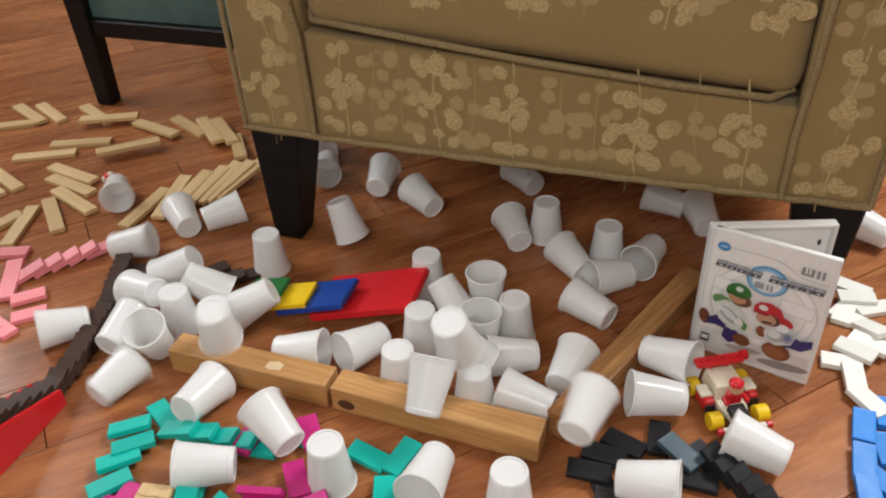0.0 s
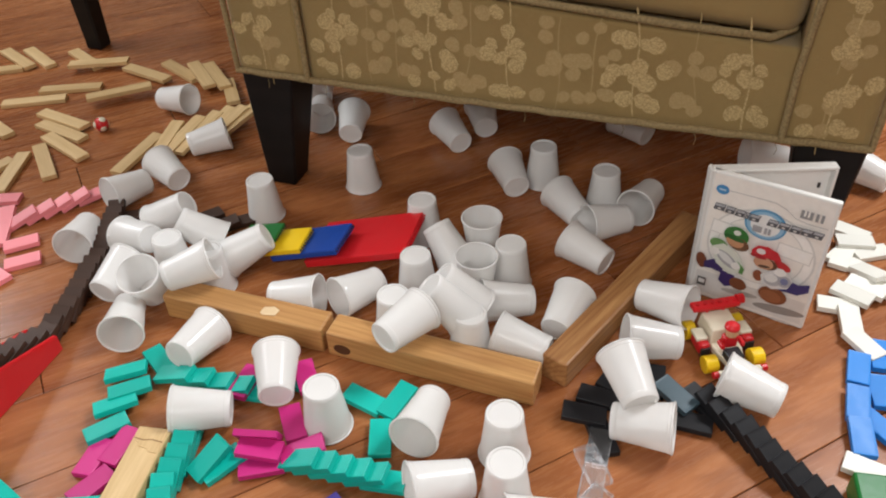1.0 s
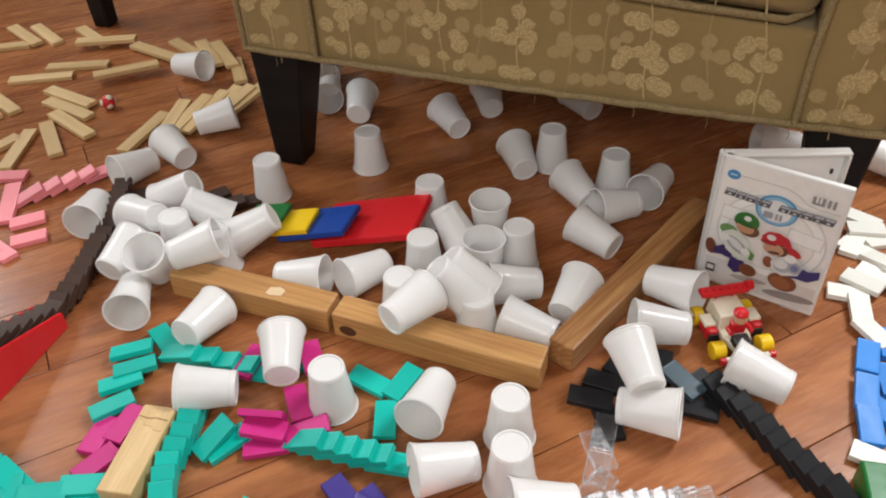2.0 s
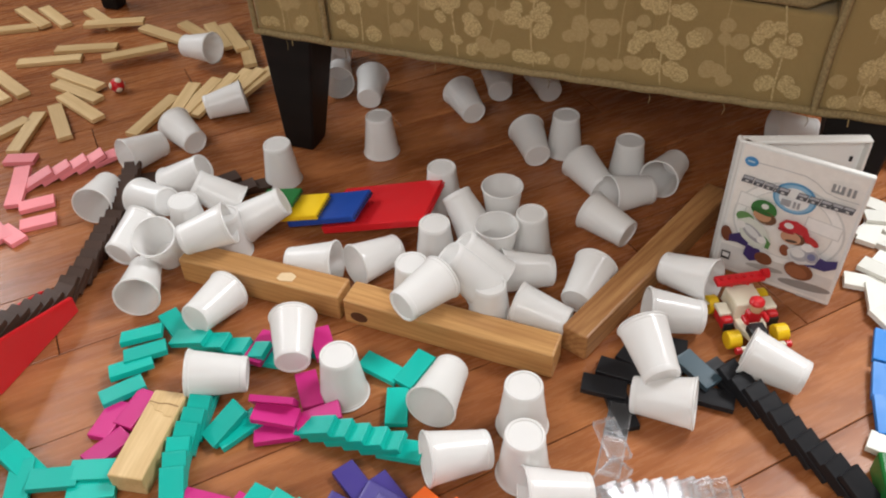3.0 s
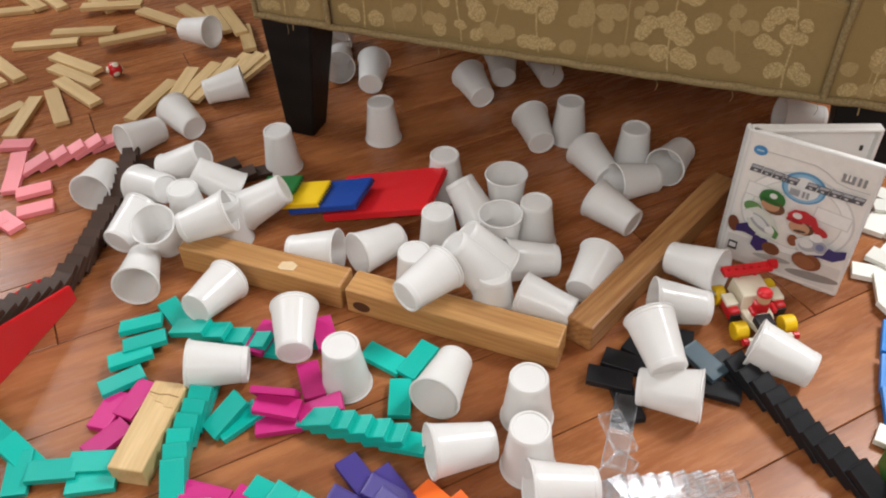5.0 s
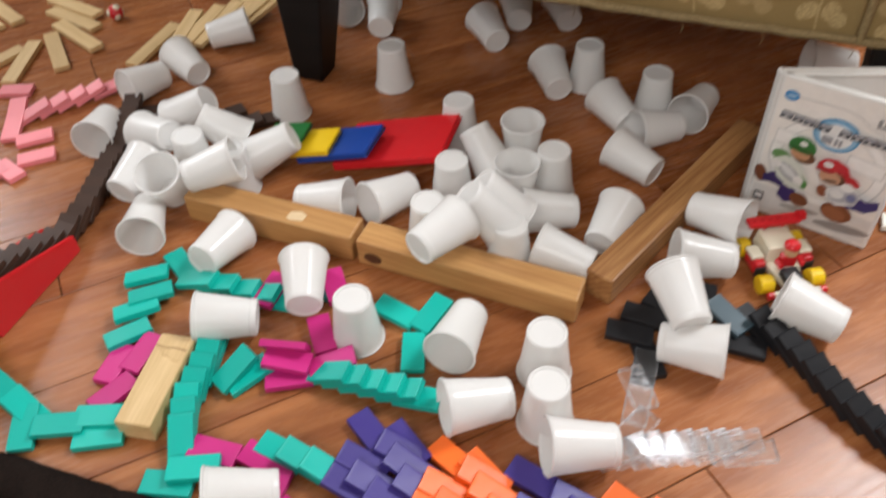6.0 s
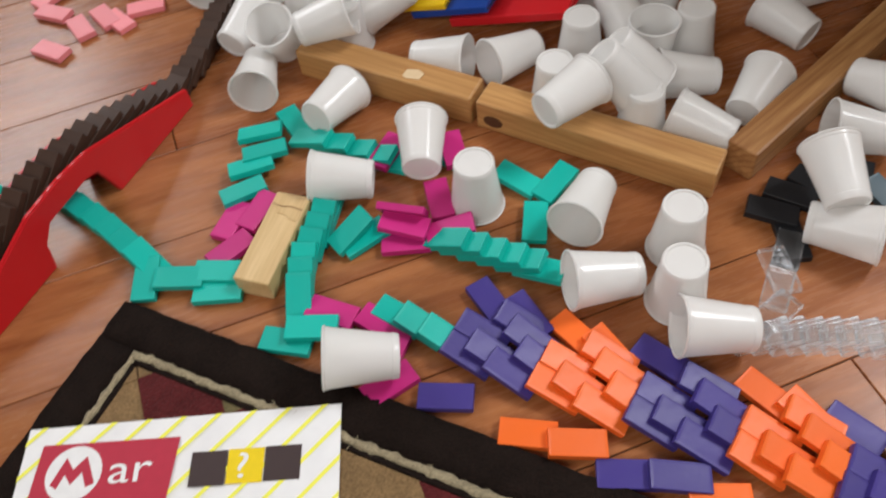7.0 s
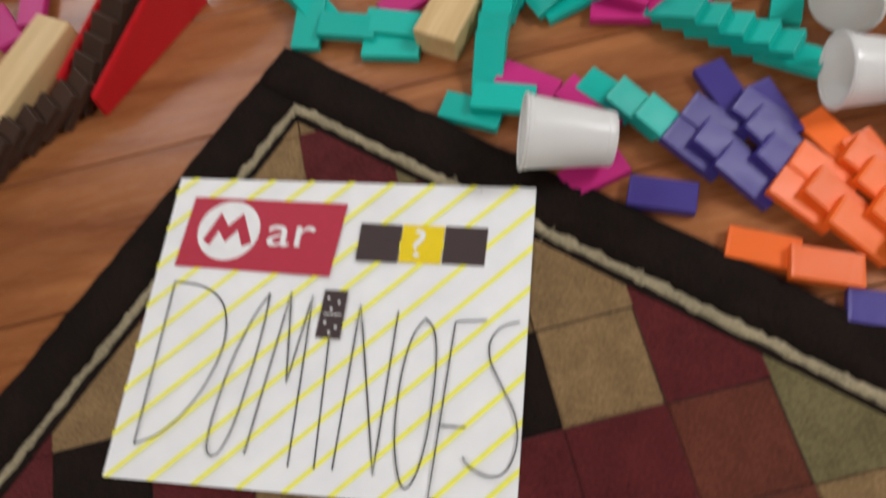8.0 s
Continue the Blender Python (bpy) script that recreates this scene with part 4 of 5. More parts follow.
# ---- loose wooden blocks ----
def block(x, y, az, length, wide, high, label):
    b = thing("wooden_block", pose(x, y, high / 2, 0, 0, az), label, "wooden block", "wooden blocks")
    part("block", box(length, wide, high, (0, 0, 0), 0.0018, segments=2), PALE, b)
    return b


near = block(-0.236, 0.5965, 80, 0.108, 0.037, 0.026, "pale wooden block with a splintered end among the dominoes")
FLAKE = plate([(0.02, -0.0165), (0.05, -0.017), (0.05, 0.016), (0.034, 0.0155), (0.031, 0.009), (0.026, 0.007), (0.0245, -0.004), (0.0205, -0.006)], 0.0007)
bmesh.ops.translate(FLAKE, verts=FLAKE.verts, vec=(0.0015, 0, 0.0129))
part("flake", FLAKE, PALE, near, "lifted flake of splintered wood")
SPLIT = plate([(0.036, -0.017), (0.038, -0.004), (0.0365, 0.005), (0.0385, 0.0165), (0.0375, 0.0165), (0.0352, 0.005), (0.0367, -0.004), (0.0345, -0.017)], 0.0002)
bmesh.ops.translate(SPLIT, verts=SPLIT.verts, vec=(0, 0, 0.0137))
part("split", SPLIT, print_ink("split wood", (0.3, 0.17, 0.07), 0.8), near, "dark split in the wood")
block(-0.585, 0.452, 82, 0.118, 0.036, 0.026, "pale wooden block beside the toy bridge")
GB = thing("green_box", pose(0.508, 0.522, 0, 0, 0, -12), "dark green plastic box on the floor", "box")
part("box_body", box(0.09, 0.06, 0.03, (0.012, 0, 0.015), 0.003, segments=2), GREEN, GB)


# ---- dominoes ----
def domino_mesh(name, size, mat, bevel=0.0006, dish=0.0, edge=None):
    """A slab with softened edges; dish sinks the middle of both large faces a little, edge is a second material for its sides."""
    bm = box(*size, bevel=bevel)
    if dish:
        broad = [f for f in bm.faces if abs(f.normal.z) > 0.99]
        bmesh.ops.inset_individual(bm, faces=broad, thickness=0.0028, depth=-dish)
    if edge is not None:
        for f in bm.faces:
            f.material_index = int(abs(f.normal.z) < 0.9)
    me = bpy.data.meshes.new(name)
    bm.to_mesh(me)
    bm.free()
    me.materials.append(mat)
    if edge is not None:
        me.materials.append(edge)
    return me


DOMINO_MESH = {key: domino_mesh("domino", (0.048, 0.024, 0.0075), mat, 0.0011 if key == "clear" else 0.00045, 0.0 if key == "clear" else 0.00018, CLEAR_EDGE if key == "clear" else None) for key, mat in DOMINO.items()}
PLANK_MESH = domino_mesh("plank", (0.117, 0.0235, 0.0078), PALE)
SAY = {"ice": "smoky blue translucent domino among black ones", "clear": "transparent acrylic domino toppled on the floor", "white": "off-white plastic domino toppled on the floor"}


PLACED = []


def domino(colour, x, y, z, pitch, az, roll=0.0):
    ob = new("domino", DOMINO_MESH[colour])
    PLACED.append(ob)
    ob.matrix_world = pose(x, y, z + 0.00021 * (len(PLACED) % 9), roll, pitch, az)
    if colour == "clear":
        ob.visible_shadow = False
    tagged(ob, SAY.get(colour, f"{colour} plastic domino toppled among others"), "domino", f"{colour} dominoes")


def plank(x, y, z, pitch, az):
    ob = new("wooden_plank", PLANK_MESH)
    ob.matrix_world = pose(x, y, z, 0, pitch, az)
    tagged(ob, "pale wooden building plank fallen on the floor", "wooden plank", "building planks")


domino("teal", -0.291, 0.747, 0.011, -2.388, 15.9, -13.0)
domino("teal", -0.279, 0.72, 0.01, 0, 21.4, -9.0)
domino("teal", -0.289, 0.698, 0.01, 0, 24.4, -10.0)
domino("teal", -0.289, 0.665, 0.008, 0, 33.0, -6.0)
domino("teal", -0.258, 0.769, 0.004, 0, -51.0)
domino("teal", -0.005, 0.691, 0.007, 7.2, -29.2)
domino("teal", 0.033, 0.686, 0.009, 7.2, -125.0)
domino("teal", 0.015, 0.639, 0.004, 0, -90.0)
domino("teal", -0.065, 0.716, 0.004, 0, -30.1)
domino("teal", -0.163, 0.613, 0.016, 24.6, -136.0)
domino("teal", -0.15, 0.611, 0.008, 9.6, -143.4)
domino("teal", -0.324, 0.553, 0.01, 4.78, 7.9)
domino("teal", -0.358, 0.552, 0.008, 9.6, -82.9)
domino("teal", -0.287, 0.563, 0.008, 0, 2.045)
domino("teal", -0.283, 0.543, 0.004, 0, 7.9)
domino("teal", -0.203, 0.493, 0.004, 0, -4.865)
domino("teal", -0.18, 0.504, 0.012, 0, 4.635)
domino("magenta", -0.267, 0.641, 0.007, 3.583, -111.6)
domino("magenta", -0.293, 0.629, 0.004, 0, -103.7)
domino("magenta", -0.284, 0.593, 0.004, 0, -130.3)
domino("magenta", -0.114, 0.636, 0.022, 0, -6.7, -62.0)
domino("magenta", -0.111, 0.622, 0.016, 4.78, -9.7)
domino("magenta", -0.066, 0.622, 0.011, -12.0, 14.7)
domino("magenta", -0.082, 0.662, 0.007, 2.388, -72.3)
domino("magenta", -0.109, 0.609, 0.004, 0, 8.5)
domino("magenta", -0.075, 0.729, 0.008, 0, -71.6)
domino("magenta", -0.144, 0.722, 0.012, 0, 69.7)
domino("magenta", -0.166, 0.524, 0.008, 0, -15.3)
domino("magenta", -0.117, 0.514, 0.007, 7.2, -26.6)
domino("magenta", -0.103, 0.5, 0.004, 0, -105.6)
domino("magenta", -0.102, 0.457, 0.004, 0, 40.1)
domino("purple", -0.022, 0.546, 0.004, 0, -52.9)
domino("purple", 0.013, 0.53, 0.007, 7.2, -51.1)
domino("purple", -0.052, 0.448, 0.004, 0, 2.386)
domino("purple", 0.128, 0.496, 0.004, 0, -33.7)
domino("purple", 0.276, 0.443, 0.004, 0, -37.7)
domino("purple", 0.098, 0.392, 0.004, 0, 3.18)
domino("purple", 0.138, 0.392, 0.008, 6.0, 1.273)
domino("orange", 0.056, 0.516, 0.004, 0, -44.0)
domino("orange", 0.085, 0.5, 0.007, 7.2, -47.9)
domino("orange", 0.019, 0.42, 0.004, 0, -1.432)
domino("orange", 0.059, 0.413, 0.008, 6.0, 4.865)
domino("orange", 0.211, 0.468, 0.004, 0, -42.0)
domino("orange", 0.241, 0.45, 0.007, 7.2, -46.0)
domino("orange", 0.168, 0.378, 0.004, 0, 4.764)
domino("black", 0.237, 0.657, 0.01, 4.78, -14.3)
domino("black", 0.258, 0.682, 0.006, 0, -23.8)
domino("black", 0.252, 0.629, 0.004, 0, -81.0)
domino("black", 0.323, 0.702, 0.006, 0, -105.9)
domino("ice", 0.34, 0.675, 0.013, 7.2, -54.5)
domino("black", 0.349, 0.644, 0.004, 0, -20.9)
domino("black", 0.283, 0.697, 0.004, 0, -37.9)
domino("brown", -0.366, 1.071, 0.004, 0, 10.9)
domino("brown", -0.259, 1.05, 0.012, 0, 33.7)
domino("brown", -0.232, 1.032, 0.009, -7.2, 25.8)
domino("brown", -0.208, 1.046, 0.004, 0, 19.2)
domino("pink", -0.595, 1.131, 0.004, 0, 1.736)
domino("pink", -0.572, 1.079, 0.007, 2.388, -76.2)
domino("pink", -0.562, 1.034, 0.005, 2.388, -78.9)
domino("clear", 0.236, 0.591, 0.007, 2.388, -75.5)
domino("clear", 0.225, 0.544, 0.008, 4.78, -136.7)
domino("pink", -0.523, 1.014, 0.004, 0, 22.8)
domino("pink", -0.506, 0.974, 0.004, 0, 21.6)
domino("pink", -0.534, 0.946, 0.004, 0, -37.2)
domino("pink", -0.581, 0.932, 0.004, 0, -47.2)
domino("pink", -0.555, 0.953, 0.004, 0, -42.9)
domino("pink", -0.603, 0.887, 0.004, 0, -20.2)
domino("pink", -0.662, 1.029, 0.004, 0, 63.4)
domino("pink", -0.649, 0.994, 0.004, 0, 58.2)
domino("pink", -0.63, 0.96, 0.004, 0, -15.1)
domino("white", 0.649, 0.958, 0.004, 0, -43.4)
domino("white", 0.643, 0.931, 0.01, 0, -9.8)
domino("white", 0.659, 0.913, 0.004, 0, 8.5)
domino("white", 0.617, 0.907, 0.004, 0, -124.9)
domino("white", 0.597, 0.828, 0.01, 0, -45.0)
domino("white", 0.619, 0.839, 0.01, 0, -45.0)
domino("white", 0.575, 0.814, 0.004, 0, -19.3)
domino("white", 0.577, 0.783, 0.007, 2.388, -104.0)
domino("white", 0.577, 0.744, 0.007, 2.388, -67.8)
domino("white", 0.511, 0.574, 0.004, 0, -33.7)
domino("white", 0.619, 0.897, 0.004, 0, -48.4)
domino("blue", 0.556, 0.708, 0.007, 2.388, -113.6)
domino("blue", 0.534, 0.657, 0.008, 4.78, -111.6)
domino("blue", 0.52, 0.613, 0.008, 4.78, -104.3)
domino("blue", 0.567, 0.675, 0.004, 0, -100.8)
domino("blue", 0.544, 0.63, 0.004, 0, -63.4)
domino("blue", 0.59, 0.728, 0.004, 0, -105.9)
domino("blue", 0.795, 1.09, 0.004, 0, 6.0)
domino("blue", -0.635, 0.698, 0.007, 2.388, -35.5)
domino("blue", -0.701, 0.7, 0.004, 0, 43.8)
domino("blue", -0.673, 0.645, 0.004, 0, 16.7)
domino("teal", -0.635, 0.669, 0.004, 0, -19.7)
domino("magenta", -0.671, 0.552, 0.004, 0, 14.5)
domino("magenta", -0.619, 0.532, 0.008, 0, -69.1)
domino("magenta", -0.64, 0.506, 0.004, 0, -38.2)
domino("magenta", -0.627, 0.573, 0.004, 0, -11.3)
domino("teal", -0.231, 0.739, 0.011, -17.0, -15.8)
domino("teal", -0.206, 0.732, 0.011, -17.0, -15.8)
domino("teal", -0.181, 0.725, 0.011, -17.0, -15.8)
domino("teal", -0.157, 0.718, 0.011, -17.0, -15.8)
domino("teal", -0.132, 0.711, 0.006, -5.1, -15.8)
domino("teal", -0.069, 0.609, 0.013, -23.3, -16.5)
domino("teal", -0.051, 0.604, 0.013, -23.3, -16.5)
domino("teal", -0.033, 0.598, 0.013, -23.3, -16.5)
domino("teal", -0.014, 0.593, 0.013, -23.3, -16.5)
domino("teal", 0.004, 0.587, 0.013, -23.3, -16.5)
domino("teal", 0.022, 0.582, 0.007, -7.0, -16.5)
domino("teal", -0.199, 0.535, 0.013, -24.8, 97.0)
domino("teal", -0.201, 0.553, 0.013, -24.8, 97.0)
domino("teal", -0.203, 0.57, 0.013, -24.8, 91.6)
domino("teal", -0.202, 0.588, 0.013, -24.8, 81.4)
domino("teal", -0.199, 0.606, 0.013, -24.8, 81.2)
domino("teal", -0.196, 0.623, 0.013, -24.8, 82.3)
domino("teal", -0.194, 0.641, 0.007, -7.5, 82.3)
domino("teal", -0.362, 0.571, 0.011, -17.3, 145.1)
domino("teal", -0.383, 0.585, 0.011, -17.3, 145.1)
domino("teal", -0.403, 0.6, 0.011, -17.3, 145.1)
domino("teal", -0.424, 0.614, 0.011, -17.3, 147.8)
domino("teal", -0.446, 0.627, 0.011, -17.3, 151.0)
domino("teal", -0.468, 0.639, 0.011, -17.3, 151.0)
domino("teal", -0.49, 0.651, 0.006, -5.2, 151.0)
domino("teal", -0.057, 0.502, 0.011, -17.1, 154.4)
domino("teal", -0.08, 0.513, 0.011, -17.1, 154.4)
domino("teal", -0.103, 0.524, 0.006, -5.1, 154.4)
domino("black", 0.459, 0.521, 0.014, -25.6, 123.4)
domino("black", 0.449, 0.535, 0.014, -25.6, 123.4)
domino("black", 0.44, 0.55, 0.014, -25.6, 123.4)
domino("black", 0.43, 0.564, 0.014, -25.6, 122.6)
domino("black", 0.421, 0.579, 0.014, -25.6, 118.3)
domino("black", 0.414, 0.595, 0.014, -25.6, 116.1)
domino("black", 0.406, 0.61, 0.014, -25.6, 117.4)
domino("black", 0.398, 0.626, 0.014, -25.6, 121.7)
domino("black", 0.388, 0.64, 0.014, -25.6, 123.4)
domino("black", 0.379, 0.655, 0.014, -25.6, 123.4)
domino("black", 0.369, 0.669, 0.007, -7.7, 123.4)
domino("pink", -0.543, 1.07, 0.01, -16.7, 33.7)
domino("pink", -0.521, 1.085, 0.01, -16.7, 33.7)
domino("pink", -0.5, 1.099, 0.01, -16.7, 33.7)
domino("pink", -0.478, 1.113, 0.01, -16.7, 33.7)
domino("pink", -0.456, 1.128, 0.006, -5.0, 33.7)
domino("white", 0.634, 0.866, 0.011, -19.0, -72.3)
domino("white", 0.641, 0.844, 0.006, -5.7, -72.3)
domino("clear", 0.246, 0.614, 0.008, -10.3, -108.0)
domino("clear", 0.233, 0.574, 0.005, -3.082, -108.0)
domino("clear", 0.21, 0.517, 0.016, -31.4, 2.961)
domino("clear", 0.224, 0.518, 0.016, -31.4, 2.961)
domino("clear", 0.239, 0.518, 0.016, -31.4, 2.961)
domino("clear", 0.253, 0.519, 0.016, -31.4, 2.953)
domino("clear", 0.267, 0.52, 0.016, -31.4, 1.534)
domino("clear", 0.282, 0.52, 0.016, -31.4, 0.114)
domino("clear", 0.296, 0.52, 0.016, -31.4, 0)
domino("clear", 0.311, 0.52, 0.016, -31.4, 0)
domino("clear", 0.325, 0.52, 0.008, -9.4, 0)
domino("teal", -0.619, 0.666, 0.008, -11.5, -18.7)
domino("teal", -0.584, 0.654, 0.008, -11.5, -18.7)
domino("teal", -0.548, 0.642, 0.005, -3.464, -18.7)
plank(-0.673, 1.457, 0.004, 0, 7.0)
plank(-0.619, 1.502, 0.004, 0, 3.294)
plank(-0.509, 1.456, 0.016, 0, 20.9)
plank(-0.588, 1.373, 0.008, 0, -31.1)
plank(-0.58, 1.338, 0.004, 0, -32.4)
plank(-0.553, 1.28, 0.007, 0.979, -40.6)
plank(-0.574, 1.24, 0.004, 0, -61.6)
plank(-0.617, 1.21, 0.004, 0, -88.7)
plank(-0.714, 1.372, 0.004, 0, -43.3)
plank(-0.74, 1.351, 0.004, 0, -42.0)
plank(-0.665, 1.202, 0.004, 0, 55.2)
plank(-0.808, 1.594, 0.004, 0, 9.6)
plank(-0.777, 1.641, 0.007, 0.979, -43.8)
plank(-0.735, 1.648, 0.004, 0, -47.2)
plank(-0.633, 1.63, 0.004, 0, -46.2)
plank(-0.59, 1.589, 0.014, 0, 4.057)
plank(-0.483, 1.544, 0.008, 0, -33.3)
plank(-0.419, 1.555, 0.004, 0, -46.1)
plank(-0.367, 1.511, 0.016, 0, -62.0)
plank(-0.336, 1.505, 0.016, 0, -61.7)
plank(-0.299, 1.447, 0.011, -4.903, -72.6)
plank(-0.416, 1.243, 0.009, -2.94, 67.8)
plank(-0.376, 1.267, 0.014, -5.9, 78.8)
plank(-0.35, 1.281, 0.015, -6.9, 66.1)
plank(-0.324, 1.292, 0.016, -7.9, 63.4)
plank(-0.303, 1.304, 0.017, -8.8, 62.3)
plank(-0.285, 1.305, 0.018, -9.8, 56.3)
plank(-0.269, 1.311, 0.017, -8.8, 53.3)
plank(-0.657, 0.607, 0.004, 0, -28.8)


def brown_chain():
    """One toppled row over the floor and the bridge: each domino leans back on the one before, a little askew."""
    rnd = random.Random(12)
    way = [Vector(p) for p in ((-0.396, 1.062), (-0.389, 0.965), (-0.397, 0.86), (-0.411, 0.803), (-0.525, 0.446), (-0.566, 0.386), (-0.605, 0.3))]
    start, end = Vector((-0.388, 0.8)), Vector((-0.503, 0.438))
    along = (end - start).normalized()
    deck = ((0.0, 0.0), (0.13, 0.052), (0.19, 0.058), (0.25, 0.052), (0.38, 0.0))

    def height(p):
        u = (p - start).dot(along)
        for (a, za), (b, zb) in zip(deck, deck[1:]):
            if a <= u <= b:
                return za + (zb - za) * (u - a) / (b - a)
        return 0.0

    lean, step, carry = 27.0, 0.0165, 0.0
    for p, q in zip(way, way[1:]):
        length, d = (q - p).length, (q - p).normalized()
        while carry < length:
            c = p + d * carry
            rise = math.degrees(math.atan2(height(c + d * 0.02) - height(c - d * 0.02), 0.04))
            tilt = max(4.0, lean - 0.9 * rise)
            z = height(c) + 0.024 * math.sin(radians(lean)) + 0.0035
            domino("brown", c.x + rnd.uniform(-0.0012, 0.0012), c.y, z, tilt + rnd.uniform(-1.5, 1.5), math.degrees(math.atan2(d.y, d.x)) + rnd.uniform(-3, 3))
            carry += step
        carry -= length


brown_chain()

# how far along the fall, and how many widths to the side, each one of a block starts
STEPS = ((0.0, 0.0, 16), (0.0, 1.0, 16), (0.019, 0.58, 19), (0.026, -1.05, 16), (0.042, -0.55, 20), (0.042, 0.95, 18), (0.06, 0.1, 20))


def field(colour, x, y, az, seed):
    """A block of toppled dominoes, staggered, each with its raised end on the one before."""
    rnd = random.Random(seed)
    ex, ey = math.cos(radians(az)), math.sin(radians(az))
    for along, side, lift in STEPS:
        lift += rnd.uniform(-1, 1.5)
        u, v = along + 0.024 * math.cos(radians(lift)), side * 0.0243
        z = 0.024 * math.sin(radians(lift)) + 0.00385 * math.cos(radians(lift)) + 0.0004
        domino(colour, x + ex * u + ey * v, y + ey * u - ex * v, z, lift, az + rnd.uniform(-3, 3), rnd.uniform(-2, 2))


field("purple", -0.046, 0.519, -25, 1)
field("orange", 0.03, 0.491, -25, 2)
field("purple", 0.109, 0.466, -25, 3)
field("orange", 0.188, 0.441, -25, 4)
field("purple", 0.263, 0.415, -25, 5)


# ---- paper cups ----
def cup_model():
    R, B, T, H = 0.0268, 0.0196, 0.0008, 0.0645
    h = H / 2
    body = lathe([(0.0, -h + 0.0016), (B - 0.0035, -h + 0.0016), (B - 0.0026, -h), (B - 0.0008, -h), (B, -h + 0.0012), (B + 0.0005, -h + 0.006), (B + 0.0001, -h + 0.0066), (R - 0.0007, h - 0.006), (R - 0.0002, h - 0.0055), (R, h - 0.001),
                  (R - T, h - 0.001), (B - 0.0007, -h + 0.003), (0.0, -h + 0.0026)], 44)
    me = bpy.data.meshes.new("plastic_cup")
    body.to_mesh(me)
    body.free()
    me.materials.append(CUP)
    me.shade_smooth()
    me.set_sharp_from_angle(angle=radians(28))
    cup = new("plastic_cup", me)
    rim = []
    for k in range(9):
        a = 2 * math.pi * k / 8
        rim.append((R - 0.0002 + 0.0014 * math.cos(a), h - 0.0014 + 0.0014 * math.sin(a)))
    part("rim", lathe(rim, 44), CUP, cup, "rolled white rim", smooth=True)
    return tagged(cup, "white plastic drinking cup fallen on the floor", "cup", "white cups")


FIRST_CUP = cup_model()
MADE = []


def cup(x, y, z, tilt, az, label=""):
    m = pose(x, y, z, 0, tilt, az)
    if MADE:
        ob = copy_thing(FIRST_CUP, m)
    else:
        ob = FIRST_CUP
        ob.matrix_world = m
    MADE.append(ob)
    if label:
        ob["label"] = label
    return ob


UPSIDE, UP = "white plastic drinking cup standing upside down on the floor", "white plastic drinking cup standing upright"
cup_1 = cup(-0.422, 1.007, 0.025, 82.5, -90.9)
cup_2 = cup(-0.392, 1.118, 0.025, 82.5, -130.5)
cup_3 = cup(-0.341, 1.163, 0.025, 82.5, 133.5)
cup_4 = cup(-0.296, 1.253, 0.025, 82.5, 17.7)
cup_5 = cup(-0.377, 1.426, 0.038, 83.4, -24.9)
cup(-0.174, 1.064, 0.033, 180.0, 121.0, UPSIDE)
cup(-0.297, 1.019, 0.044, 119.7, 179.0)
cup(-0.243, 0.97, 0.048, 123.9, -2.936)
cup(-0.332, 0.972, 0.04, 105.5, 147.2)
cup(-0.277, 0.936, 0.033, 180.0, 135.0, UPSIDE)
cup(-0.348, 0.911, 0.025, 82.5, 71.6)
cup(-0.293, 0.872, 0.041, 25.9, -90.0)
cup_13 = cup(-0.232, 0.874, 0.062, 76.0, 14.0)
cup(-0.217, 0.905, 0.033, 180.0, 90.0, UPSIDE)
cup(-0.174, 0.934, 0.043, 113.8, -166.0)
cup_16 = cup(-0.31, 0.823, 0.025, 82.5, -81.9)
cup(-0.21, 0.777, 0.029, 98.0, 66.0)
cup(-0.182, 0.673, 0.025, 82.5, -174.6)
cup_19 = cup(-0.104, 0.714, 0.034, 84.0, 97.0)
cup(-0.044, 0.663, 0.033, 180.0, -130.6, UPSIDE)
cup(0.063, 0.649, 0.025, 82.5, -110.2)
cup(0.147, 0.617, 0.033, 180.0, 121.0, UPSIDE)
cup(0.144, 0.558, 0.033, 180.0, 161.6, UPSIDE)
cup(0.079, 0.563, 0.028, 82.5, -165.0)
cup(0.171, 0.516, 0.029, 82.5, -175.0)
cup(-0.124, 0.466, 0.036, 80.2, -169.1)
cup(-0.1, 0.853, 0.025, 82.5, -9.6)
cup(-0.021, 0.86, 0.025, 82.5, -141.3)
cup(0.062, 0.996, 0.033, 180.0, 90.0, UPSIDE)
cup(0.095, 0.923, 0.039, 130.6, -53.5)
cup(0.142, 0.95, 0.033, 0, 0, UP)
cup(0.131, 0.87, 0.033, 0, -146.3, UP)
cup(0.176, 0.891, 0.033, 180.0, 68.2, UPSIDE)
cup(0.054, 0.876, 0.033, 180.0, 113.6, UPSIDE)
cup(0.028, 0.804, 0.033, 180.0, 101.3, UPSIDE)
cup_36 = cup(0.043, 0.746, 0.073, 88.3, 45.0)
cup_37 = cup(0.093, 0.78, 0.07, 138.1, -5.4)
cup(0.108, 0.8, 0.067, 135.5, -14.0)
cup(0.166, 0.828, 0.025, 82.5, -172.9)
cup(0.118, 0.765, 0.033, 180.0, 77.5, UPSIDE)
cup(0.178, 0.754, 0.025, 82.5, 153.9)
cup(0.236, 0.804, 0.025, 82.5, 60.7)
cup(0.279, 0.919, 0.025, 82.5, 135.0)
cup(0.27, 1.025, 0.025, 82.5, 116.6)
cup(0.325, 1.048, 0.033, 180.0, 75.1, UPSIDE)
cup(0.378, 1.029, 0.025, 82.5, -124.2)
